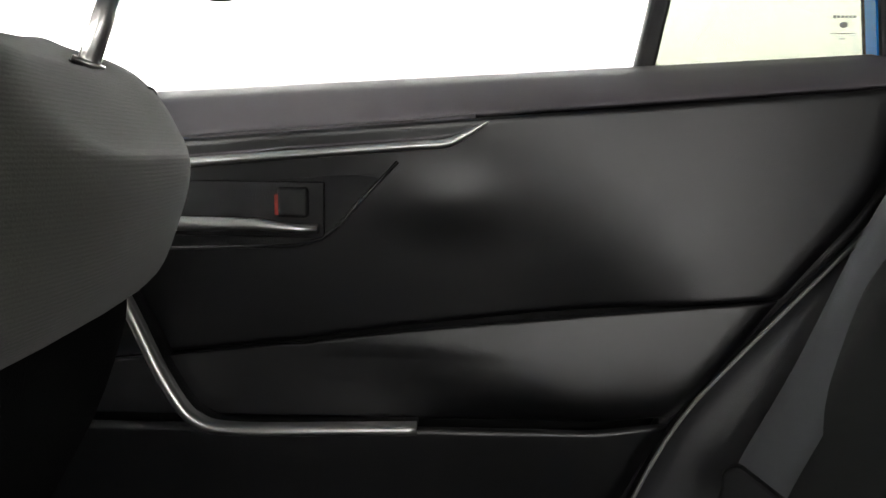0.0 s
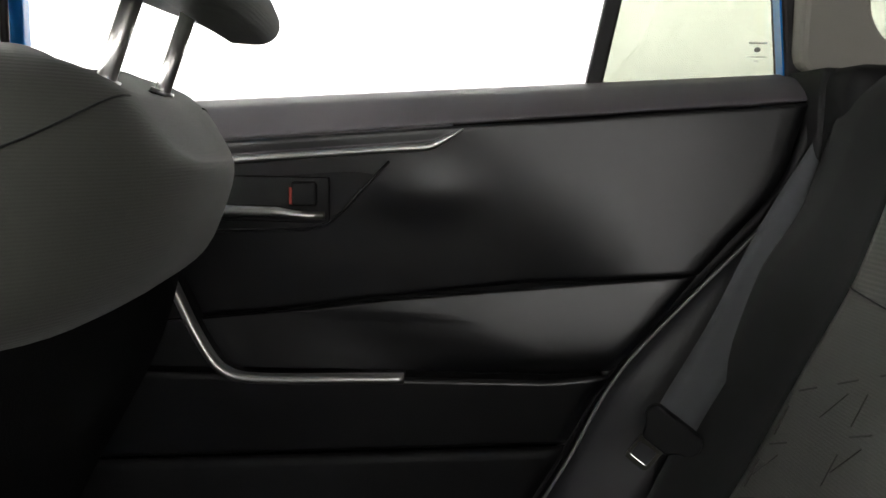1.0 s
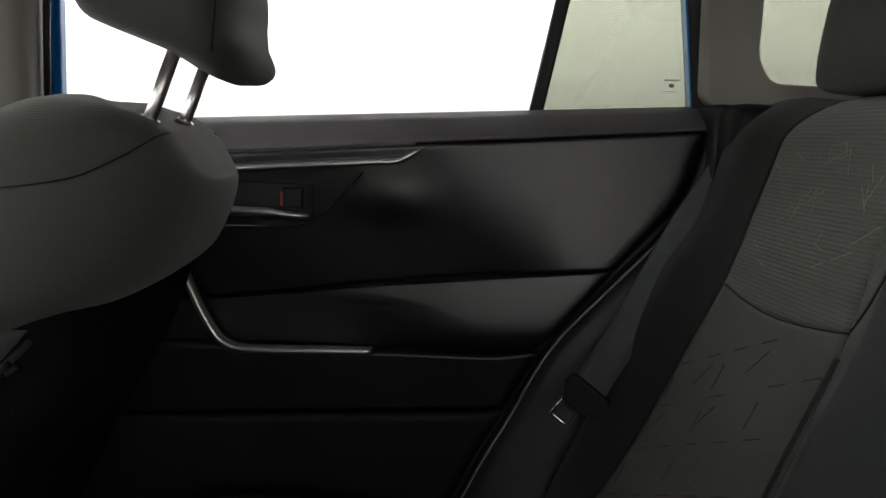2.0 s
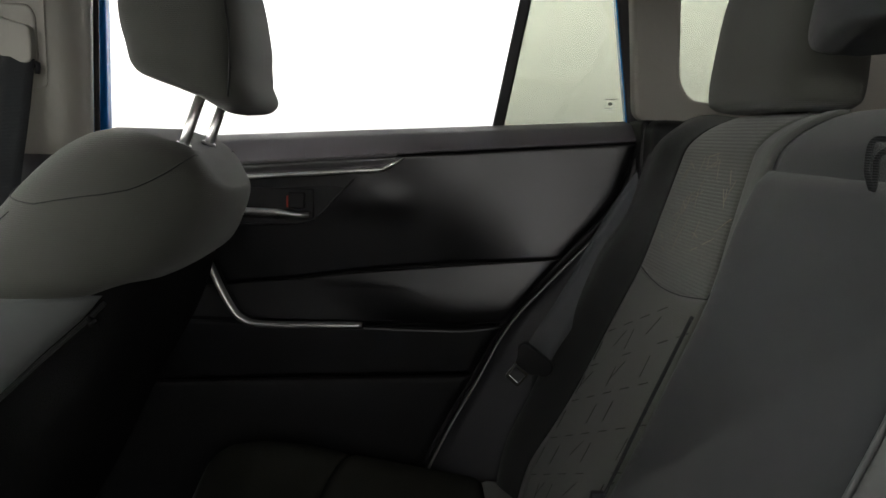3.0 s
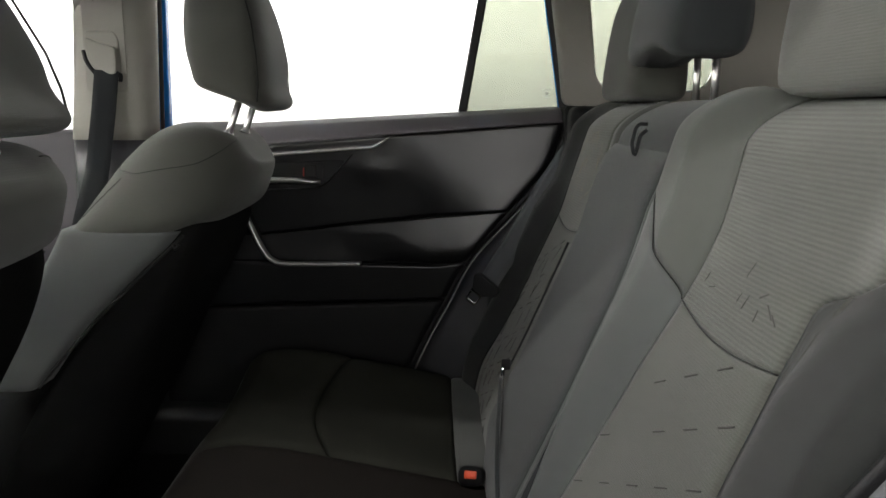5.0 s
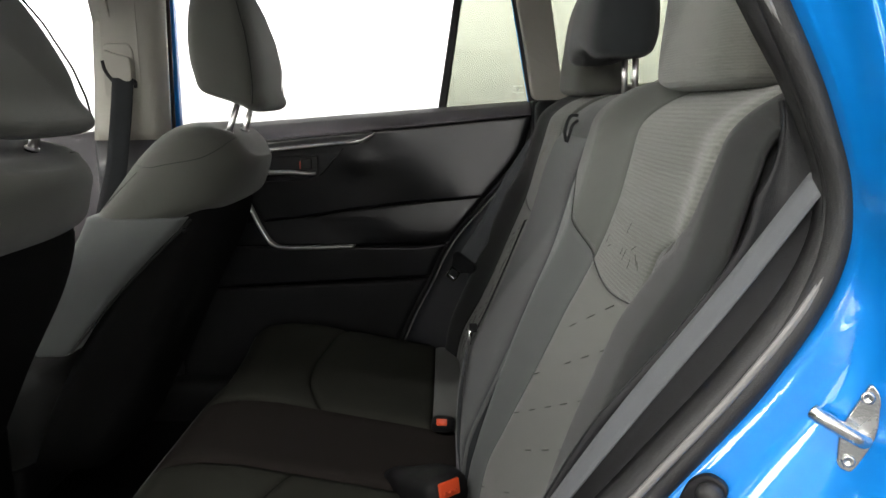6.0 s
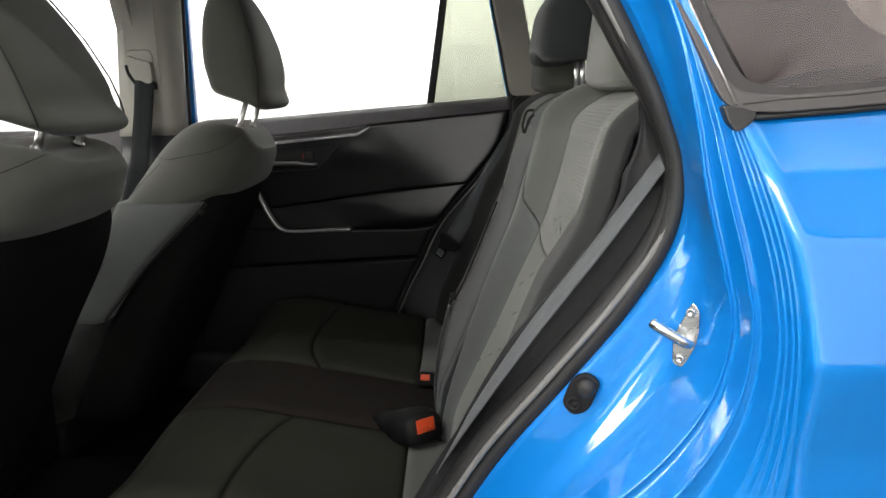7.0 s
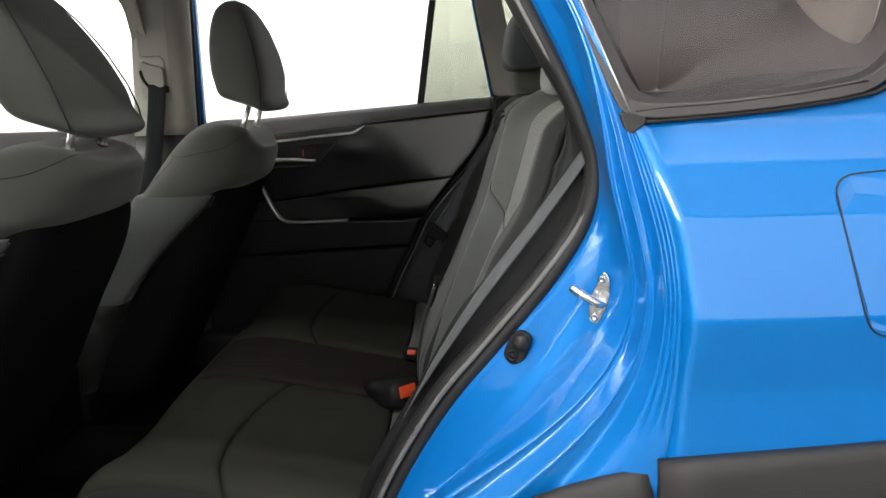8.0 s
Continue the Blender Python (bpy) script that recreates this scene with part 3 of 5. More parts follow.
tube("sill_strip", [wy(0.618, 1.1105, 0.003), wy(0.645, 1.1115, 0.003), wy(0.711, 1.1150, 0.003), wy(0.772, 1.1195, 0.003), wy(0.835, 1.1265, 0.003), wy(0.89, 1.1355, 0.003), wy(0.94, 1.160, 0.003), wy(0.965, 1.195, 0.003)], 0.0035, M_RUBBER, qwin, "black rubber lower seal", 6)
slab("corner_piece", rounded([(0.595, 1.1225), (0.606, 1.1215), (0.614, 1.1220), (0.627, 1.1160), (0.6255, 1.1095), (0.616, 1.1025), (0.6065, 1.0975), (0.600, 1.1060)], 0.003, 2), -0.012, 0.010, wy, M_RUBBER, qwin, "dark grey plastic corner cap", 0.003)

# ---------------------------------------------------------------- far side: pillars and cargo window
far_sk = lambda a, b, d: (a, side_y(b) - 0.095 - d, b)
# shoulder pillar: cargo window trim with a rounded opening
co = [(0.500, 1.137), (0.80, 1.137), (1.00, 1.137), (1.00, 1.30), (1.00, 1.50), (0.80, 1.52), (0.425, 1.52), (0.455, 1.36), (0.480, 1.25)]
ci = [(0.598, 1.172), (0.72, 1.172), (0.83, 1.178), (0.86, 1.30), (0.85, 1.42), (0.72, 1.44), (0.518, 1.44), (0.541, 1.345), (0.570, 1.200)]
ringslab("cargo_pillar_trim", rounded(co, 0.02, 4), rounded(ci, 0.035, 4), -0.01, 0.022, far_sk, M_GREYTRIM, car, "warm grey rear pillar trim", 0.012)
slab("cargo_pane", rounded(ci, 0.02, 3), -0.022, -0.018, lambda a, b, d: (a, side_y(b) - 0.06 + d, b), M_TINT, car, "green tinted rear side glass")
do = [(1.002, 1.137), (1.50, 1.137), (1.72, 1.20), (1.72, 1.52), (1.30, 1.52), (1.002, 1.50)]
di = [(1.32, 1.42), (1.44, 1.31), (1.56, 1.25), (1.62, 1.27), (1.62, 1.44), (1.40, 1.45)]
ringslab("tail_pillar_trim", rounded(do, 0.02, 4), rounded(di, 0.03, 4), -0.01, 0.022, far_sk, M_GREYTRIM, car, "warm grey tail pillar trim", 0.012)
slab("tail_pane", rounded(di, 0.02, 3), -0.022, -0.018, lambda a, b, d: (a, side_y(b) - 0.06 + d, b), M_TINT, car, "green tinted tail glass")
box("lower_quarter_trim", (0.495, 0.655, 0.92), (0.64, 0.83, 1.137), M_BLACK, car, "black plastic lower pillar trim", 0.008)
box("cargo_side_trim", (0.50, 0.60, 0.40), (1.95, 0.70, 1.137), M_BLACK, car, "black cargo side trim", 0.02)
rows = [[(x, side_y(z), z) for x in np.linspace(0.56, 2.0, 8)] for z in np.linspace(0.3, 1.12, 10)]
v, f = grid(rows)
link("far_quarter_panel", v, f, M_BLUE, car, "blue rear quarter panel", solid=0.02, face=(0, 1, 0))
ringslab("rear_window_frame", [(-0.78, 1.0), (0.78, 1.0), (0.62, 1.52), (-0.62, 1.52)], [(-0.62, 1.06), (0.62, 1.06), (0.50, 1.46), (-0.50, 1.46)], 0.0, 0.05, lambda a, b, d: (2.03 - (b - 1.0) * 0.5 + d, a, b), M_GREYTRIM, car, "warm grey tailgate trim", 0.01)
slab("rear_pane", [(-0.64, 1.04), (0.64, 1.04), (0.52, 1.48), (-0.52, 1.48)], 0.02, 0.025, lambda a, b, d: (2.03 - (b - 1.0) * 0.5 + d, a, b), M_PRIV, car, "dark privacy rear glass")
slab("cargo_cover", rounded([(0.700, 1.100), (0.720, 1.130), (0.800, 1.146), (0.880, 1.164), (0.950, 1.168), (0.985, 1.150), (1.10, 1.150), (1.10, 1.100)], 0.03, 4), 0.0, 0.35, lambda a, b, d: (a, -0.74 + d, b), M_BLACK, car, "black cargo cover roll", 0.01)

# centre pillar on the far side
bp_rows = []
for z in np.linspace(1.05, 1.54, 16):
    xr = -0.458 + 0.07 * (z - 1.05)
    xf = at(((1.05, -0.652), (1.18, -0.633), (1.36, -0.613), (1.54, -0.590)), z)
    yb = 0.755 - 0.13 * (z - 1.05)
    bp_rows.append([(xf + 0.004, yb + 0.06, z), (xf, yb + 0.03, z), (xf + 0.006, yb - 0.002, z), (xf + 0.02, yb - 0.02, z), (xf + 0.06, yb - 0.03, z), (xr - 0.07, yb - 0.032, z), (xr - 0.03, yb - 0.026, z), (xr - 0.006, yb - 0.004, z), (xr, yb + 0.03, z), (xr - 0.004, yb + 0.06, z)])
v, f = grid(bp_rows)
link("centre_pillar_trim", v, f, M_GREYTRIM, car, "warm grey centre pillar trim", solid=0.003, face=(0, -1, 0))
lo_rows = [[(a, b + 0.004, z) for a, b, c in bp_rows[0]] for z in np.linspace(0.24, 1.053, 10)]
v, f = grid(lo_rows)
link("lower_centre_pillar_trim", v, f, M_SIDE, car, "black lower pillar trim", solid=0.003, face=(0, -1, 0))
slab("height_adjuster", rounded([(-0.588, 1.160), (-0.494, 1.160), (-0.480, 1.50), (-0.572, 1.50)], 0.012, 3), 0.0, 0.0025, lambda a, b, d: (a, 0.725 - 0.13 * (b - 1.05) - d, b), M_GREYTRIM, car, "warm grey belt height adjuster track", 0.002)
rows = [[(x - 0.012 + 0.056 * (z - 1.05), 0.845 - 0.14 * (z - 1.08) + o, z) for x, o in ((-0.478, 0.02), (-0.463, 0.0), (-0.452, -0.004), (-0.442, 0.0), (-0.436, 0.02))] for z in np.linspace(1.05, 1.56, 8)]
v, f = grid(rows)
link("pillar_skin", v, f, M_BLUE, car, "blue painted pillar edge", solid=0.003, face=(0, -1, 0))
tube("pillar_seal", [(-0.452 + 0.07 * (z - 1.05), 0.80 - 0.14 * (z - 1.08), z) for z in np.linspace(1.06, 1.56, 6)], 0.005, M_RUBBER, car, "black rubber seal")

# far front door, seen past the pillar
ffd = empty("front_door", (0, 0, 0), 0, "closed front door with black trim and clear window", "car door")
rows = [[(x, side_y(z), z) for x in np.linspace(-1.55, -0.50, 8)] for z in np.linspace(0.3, 1.07, 12)]
v, f = grid(rows)
link("door_skin", v, f, M_BLUE, ffd, "blue painted outer panel", solid=0.02, face=(0, 1, 0))
box("door_trim", (-1.50, 0.76, 0.35), (-0.60, 0.82, 1.072), M_TOPTRIM, ffd, "black door trim", 0.02)
slab("window_pane", [(-1.35, 1.06), (-0.56, 1.06), (-0.56, 1.52), (-0.95, 1.52)], 0.0, 0.004, lambda a, b, d: (a, side_y(b) - 0.03 + d, b), M_CLEAR, ffd)
ringslab("window_frame", rounded([(-1.50, 1.05), (-0.55, 1.05), (-0.55, 1.56), (-1.0, 1.56)], 0.01, 4), rounded([(-1.38, 1.07), (-0.60, 1.07), (-0.60, 1.475), (-0.98, 1.475)], 0.06, 4), 0.0, 0.03, lambda a, b, d: (a, side_y(b) - 0.05 + d, b), M_GREYTRIM, ffd, "warm grey window surround", 0.005)

# ---------------------------------------------------------------- far rear door, closed
door = empty("rear_door", (0, 0.733, 0), -5.5, "closed rear door with black trim and satin silver strips", "car door")


def edge_x(z):
    """Rear edge of the door trim at a height."""
    tbl = ((0.20, 0.030), (0.51, 0.146), (0.61, 0.192), (0.68, 0.232), (0.75, 0.264), (0.80, 0.298), (0.88, 0.364), (0.955, 0.428), (0.985, 0.456), (1.00, 0.468), (1.04, 0.482), (1.085, 0.490), (1.10, 0.502), (1.14, 0.512))
    return sum(at(tbl, z + 0.011 * k) for k in range(-3, 4)) / 7


def belt_z(x):
    return 1.0662 + (x - 0.1) * 0.084


def crease_z(x):
    return at(((-0.45, 0.80), (-0.08, 0.842), (0.014, 0.857), (0.096, 0.867), (0.231, 0.883), (0.354, 0.896), (0.5, 0.905)), x)


def low_z(x):
    return at(((-0.5, 0.765), (0.21, 0.767), (0.26, 0.774), (0.5, 0.78)), x)


def door_patch(name, zlo, zhi, depth, material, label, x0=-0.46, x1=None, nx=40, nz=16, thick=0.012, extra=0.0):
    rows = []
    for k in range(nz + 1):
        w = k / nz
        row = []
        for i in range(nx + 1):
            u = i / nx
            x = x0 + u * ((x1 if x1 is not None else 0.48) - x0)
            for _ in range(3):
                z = zlo(x) + w * (zhi(x) - zlo(x))
                x = x0 + u * ((min(x1, edge_x(z)) if x1 is not None else edge_x(z) + extra) - x0)
            z = zlo(x) + w * (zhi(x) - zlo(x))
            fall = 0.004 * math.exp(-((edge_x(z) - x) / 0.004) ** 2)
            row.append((x, depth(x, w) + fall, z))
        rows.append(row)
    v, f = grid(rows)
    return link(name, v, f, material, door, label, solid=thick, face=(0, -1, 0))


# belt trim rolls from the seam up and out to the glass
door_patch("belt_trim", lambda x: belt_z(x) + 0.001, lambda x: 1.106 + 0.062 * x, lambda x, w: -0.004 + 0.050 * w ** 1.5 + 0.022 * smooth01((w - 0.75) / 0.3) + 0.002 * math.exp(-(w / 0.04) ** 2), M_TOPTRIM, "charcoal soft belt trim", nz=18)
door_patch("inner_core", lambda x: 0.22, lambda x: 1.098 + 0.062 * x, lambda x, w: 0.030 + 0.03 * smooth01((w - 0.93) / 0.07), M_BLACK, "black inner door frame", nz=30, extra=0.035)
def rear_share(x):
    return smooth01((x + 0.03) / 0.32)


# main panel: undercut below the belt towards the front, swelling to the crease at the rear, a soft bulge below the strip's tip
def panel_depth(x, w):
    z = crease_z(x) + w * (belt_z(x) - crease_z(x))
    rear = smooth01((x - 0.085 - 0.45 * (1.04 - z)) / 0.19)
    front = 0.014 - 0.028 * w
    back = -0.014 + 0.017 * w - 0.010 * smooth01((x - 0.03) / 0.40)
    bulge = -0.0065 * math.exp(-((x - 0.060) / 0.055) ** 2 - ((z - 0.985) / 0.030) ** 2)
    edge = 0.0015 * math.exp(-(w / 0.010) ** 2) + 0.002 * math.exp(-((1 - w) / 0.012) ** 2)
    return rear * back + (1 - rear) * front + bulge + edge


door_patch("upper_panel", crease_z, lambda x: belt_z(x) - 0.0010, panel_depth, M_LEATHER, "black grained door panel", nx=64, nz=60)


def pad_front(z):
    return at(((0.76, 0.036), (0.80, -0.018), (0.83, -0.068), (0.86, -0.20), (0.90, -0.3)), z)


# armrest pad: proud and rounded, thinning out towards the front
PAD = ((0.0, 0.004), (0.03, -0.009), (0.10, -0.0160), (0.20, -0.0208), (0.32, -0.0222), (0.50, -0.0210), (0.75, -0.0175), (0.95, -0.0140), (0.985, -0.0130), (1.0, -0.0110))
PADS = spline(PAD, 120)


def pad_depth(x, w):
    z = low_z(x) + w * (crease_z(x) - low_z(x))
    proud = smooth01((x - pad_front(z) + 0.02) / 0.24)
    return -0.010 * smooth01((x - 0.03) / 0.40) - 0.010 * rear_share(x) + (float(np.interp(w, PADS[:, 0], PADS[:, 1])) + 0.010) * proud


door_patch("armrest_pad", low_z, lambda x: crease_z(x) - 0.0012, pad_depth, M_LEATHER, "black padded armrest", nx=60, nz=50)
door_patch("lower_panel", lambda x: 0.672 + 0.06 * (x - 0.03), lambda x: low_z(x) - 0.0012, lambda x, w: -0.026 + 0.010 * (1 - w) + 0.005 * math.exp(-(w / 0.025) ** 2) + 0.005 * math.exp(-((1 - w) / 0.03) ** 2), M_LEATHER, "black door panel below the armrest", nz=40)
door_patch("kick_panel", lambda x: 0.30, lambda x: 0.670 + 0.06 * (x - 0.03), lambda x, w: -0.020 + 0.02 * (1 - w) + 0.006 * math.exp(-((1 - w) / 0.008) ** 2), M_BLACK, "black plastic lower door panel", nz=50)
# satin strip under the belt, ending in an upturned tip
p = spline([(-0.46, -0.004, 0.993), (-0.196, -0.004, 1.018), (-0.047, -0.004, 1.031), (0.030, -0.004, 1.0375), (0.060, -0.004, 1.040), (0.078, -0.005, 1.048), (0.100, -0.006, 1.061)], 40)
rings = []
for i, c in enumerate(p):
    h = 0.0046 * min(1.0, 0.1 + (39 - i) / 7)
    rings.append([(c[0], c[1] + 0.006, c[2] - h), (c[0], c[1] - 0.004, c[2] - h * 0.8), (c[0], c[1] - 0.006, c[2]), (c[0], c[1] - 0.003, c[2] + h * 0.8), (c[0], c[1] + 0.006, c[2] + h)])
loft("upper_trim_strip", rings, M_SATIN, door, "satin silver trim strip")
# dark band between strip and belt
rows = [[(x, -0.001 + 0.003 * math.sin(math.pi * w), at(((-0.46, 1.000), (-0.047, 1.0375), (0.03, 1.0435), (0.064, 1.048), (0.09, 1.058)), x) + w * (belt_z(x) - 0.004 - at(((-0.46, 1.000), (-0.047, 1.0375), (0.03, 1.0435), (0.064, 1.048), (0.09, 1.058)), x))) for w in np.linspace(0, 1, 6)] for x in np.linspace(-0.46, 0.088, 24)]
v, f = grid(rows)
link("decor_band", v, f, M_TOPTRIM, door, "charcoal decor band", solid=0.01, face=(0, -1, 0))
# handle recess with its raised rear lip
hole = [(-0.46, 0.925), (-0.075, 0.940), (-0.050, 0.950), (-0.018, 0.985), (0.018, 1.024), (-0.46, 0.986)]
slab("handle_bezel", rounded(hole, 0.012, 4), -0.001, -0.006, lambda a, b, d: (a, d + 0.006, b), M_BLACK, door, "black handle surround", 0.003)
tube("bezel_lip", [(-0.30, -0.003, 0.932), (-0.085, -0.003, 0.940), (-0.058, -0.0035, 0.9475), (-0.040, -0.004, 0.962), (-0.018, -0.004, 0.988), (0.014, -0.003, 1.022)], 0.0018, M_LEATHER, door, "", 8)
box("handle_cup", (-0.30, -0.004, 0.948), (-0.056, 0.001, 1.002), M_BLACK, door, "black recessed handle cup", 0.002)
handle = []
for x in np.linspace(-0.34, -0.061, 16):
    u = (x + 0.34) / 0.279
    zc = 0.9605 + 0.001 * u - 0.004 * smooth01((u - 0.80) / 0.12)
    h = 0.0082 - 0.0025 * u - 0.0012 * smooth01((u - 0.78) / 0.1)
    yo = -0.018 + 0.006 * smooth01((u - 0.8) / 0.2)
    handle.append([(x, yo + 0.006 * math.cos(a), zc + h * math.sin(a)) for a in (2 * math.pi * k / 12 for k in range(12))])
loft("door_handle", handle, M_SATIN, door, "satin silver inside door handle")
lock = box("lock_lever", (-0.100, -0.014, 0.968), (-0.070, -0.004, 0.997), M_BLACK, door, "black lock lever with red mark", 0.004)
box("lock_mark", (-0.1022, -0.0132, 0.970), (-0.0983, -0.004, 0.990), M_LOCKRED, lock, "red unlocked mark", 0.001)
for ob in [o for o in door.children if o.name.split(".")[0] in ("handle_bezel", "bezel_lip", "handle_cup", "door_handle", "lock_lever", "upper_trim_strip", "decor_band")]:
    ob.location.y = -0.012 if ob.name.startswith(("decor", "upper")) else -0.008
# L-shaped satin strip round the door pocket
p = spline([(-0.285, -0.036, 0.965), (-0.241, -0.038, 0.882), (-0.212, -0.040, 0.821), (-0.190, -0.040, 0.784), (-0.175, -0.040, 0.771), (-0.155, -0.040, 0.7645), (-0.110, -0.040, 0.7635), (-0.03, -0.040, 0.766), (0.036, -0.040, 0.768)], 60)
rings = []
for i, c in enumerate(p):
    d = p[min(i + 1, 59)] - p[max(i - 1, 0)]
    d /= np.linalg.norm(d)
    s = np.cross(d, (0, 1, 0))
    h = 0.0050
    rings.append([c + s * a * h + np.array((0, o, 0)) for a, o in ((-1, 0.012), (-1, -0.001), (-0.5, -0.004), (0.5, -0.004), (1, -0.001), (1, 0.012))])
loft("pocket_trim_strip", rings, M_SATIN, door, "satin silver strip round the door pocket")
rows = []
for c in p:
    rows.append([c + np.array((0.0, q, 0.0)) for q in (0.0, 0.015, 0.03, 0.05)])
v, f = grid(rows)
link("pocket_wall", v, f, M_BLACK, door, "black door pocket edge", solid=0.004, face=(0, 0, 1))
# glass, divider and window marking
slab("window_pane", [(-0.47, 1.06), (0.262, 1.10), (0.335, 1.56), (-0.42, 1.56)], 0.088, 0.092, lambda a, b, d: (a, d - 0.13 * (b - 1.1), b), M_CLEAR, door, "clear window glass")
slab("quarter_pane", [(0.258, 1.10), (0.503, 1.115), (0.425, 1.56), (0.325, 1.56)], 0.086, 0.089, lambda a, b, d: (a, d - 0.13 * (b - 1.1), b), M_TINT, door, "green tinted quarter glass")
divider = slab("window_divider", [(0.247, 1.09), (0.268, 1.09), (0.354, 1.58), (0.333, 1.58)], 0.078, 0.098, lambda a, b, d: (a, d - 0.13 * (b - 1.1), b), M_RUBBER, door, "black window divider bar", 0.004)
slab("rear_frame", [(0.497, 1.095), (0.520, 1.095), (0.440, 1.58), (0.416, 1.58)], 0.055, 0.098, lambda a, b, d: (a, d - 0.13 * (b - 1.1), b), M_RUBBER, door, "black rubber window channel", 0.004)
slab("frame_skin", [(0.4935, 1.105), (0.4985, 1.105), (0.418, 1.58), (0.412, 1.58)], 0.060, 0.082, lambda a, b, d: (a, d - 0.13 * (b - 1.1), b), M_BLUE, door, "blue painted window frame edge")
rows = [[(x, side_y(z) - 0.733 + 0.096 * x, z) for x in np.linspace(-0.46, 0.53, 10)] for z in np.linspace(0.34, 1.08, 10)]
v, f = grid(rows)
link("door_skin", v, f, M_BLUE, door, "blue painted outer panel", solid=0.012, face=(0, 1, 0))


def mark_bar(x, z, w, h):
    return slab("glass_marking", [(x - w / 2, z - h / 2), (x + w / 2, z - h / 2), (x + w / 2, z + h / 2), (x - w / 2, z + h / 2)], 0.0845, 0.0850, lambda a, b, d: (a, d - 0.13 * (b - 1.1), b), M_INK, door, "dark etched glass marking")


for k in range(6):
    mark_bar(0.4525 + 0.004 * k, 1.1745, 0.0026, 0.0026)
mark_bar(0.4625, 1.1580, 0.026, 0.0009)
mark_bar(0.4625, 1.1530, 0.006, 0.0009)
slab("glass_marking", [(0.4625 + 0.0042 * math.cos(a), 1.1665 + 0.0030 * math.sin(a)) for a in np.linspace(0, 2 * math.pi, 14)[:-1]], 0.0845, 0.0850, lambda a, b, d: (a, d - 0.13 * (b - 1.1), b), M_INK, door, "dark etched glass marking")

# seal along the rear edge of the far doorway and the trim behind it
pts = [(edge_x(z) + at(((0.34, 0.001), (0.68, 0.0), (0.80, -0.003), (0.92, 0.006), (1.0, 0.012)), z), 0.000 + 0.02 * smooth01((z - 1.05) / 0.1), z - 0.004) for z in np.linspace(0.34, 1.12, 40)]
seal_far = [(a * math.cos(radians(-5.5)) - b * math.sin(radians(-5.5)), 0.733 + a * math.sin(radians(-5.5)) + b * math.cos(radians(-5.5)), c) for a, b, c in pts]
tube("doorway_seal", seal_far, 0.0075, M_RUBBER, car, "black rubber door seal", 10)
rows = []
for a, b, c in seal_far:
    rows.append([(a + 0.008 + u * 0.20, b + 0.006 - u * (0.06 + 0.02) - 0.012 * math.sin(math.pi * u), c - 0.10 * u) for u in np.linspace(0, 1, 9)])
v, f = grid(rows)
link("far_lower_pillar_trim", v, f, M_SIDE, car, "black plastic trim beside the rear seat", solid=0.004, face=(0, -1, 0))
edge_line = [(a + 0.012, b - 0.006, c - 0.004) for a, b, c in seal_far]
tube("trim_bead", edge_line, 0.0022, M_EDGE, car, "", 8)


# ---------------------------------------------------------------- front seats
def headrest_mesh(name, cy, levels, material, parent, label, notch=0.0, slope=0.0, e=3.4, n=40, m=30):
    """A padded head restraint through levels of (height, front, rear, half width)."""
    q = spline(levels, m)
    z0, z1 = q[0][0], q[-1][0]
    rings = []
    for z, xf, xr, hy in q:
        w = (z - z0) / (z1 - z0)
        ring = []
        for a, b in oval(n, (xr - xf) / 2, hy, e):
            up = notch * max(0.0, 1 - (b / (levels[2][3] * 0.72)) ** 2) * max(0, 1 - w * 2.2)
            up += slope * (0.5 - a / (xr - xf)) * max(0, 1 - w * 1.6)
            ring.append(((xf + xr) / 2 + a, cy + b, z + up))
        rings.append(ring)
    return loft(name, rings, material, parent, label)


def post(cx, cy, z0, z1, lean, parent, r=0.0064, gz=1.137):
    tube("post", [(cx - lean * (z0 - 1.08), cy, z0), (cx - lean * (z1 - 1.08), cy, z1)], r, M_POST, parent, "chrome headrest post", 12)
    if gz > 1.1:
        return
    tube("guide", [(cx - lean * (gz - 0.02 - 1.08), cy, gz - 0.02), (cx - lean * (gz - 1.08), cy, gz)], 0.0105, M_BLACK, parent, "black plastic post guide", 12)
    tube("guide_cap", [(cx - lean * (gz - 1.08), cy, gz), (cx - lean * (gz + 0.003 - 1.08), cy, gz + 0.003)], 0.0095, M_SATIN, parent, "silver guide cap", 12)


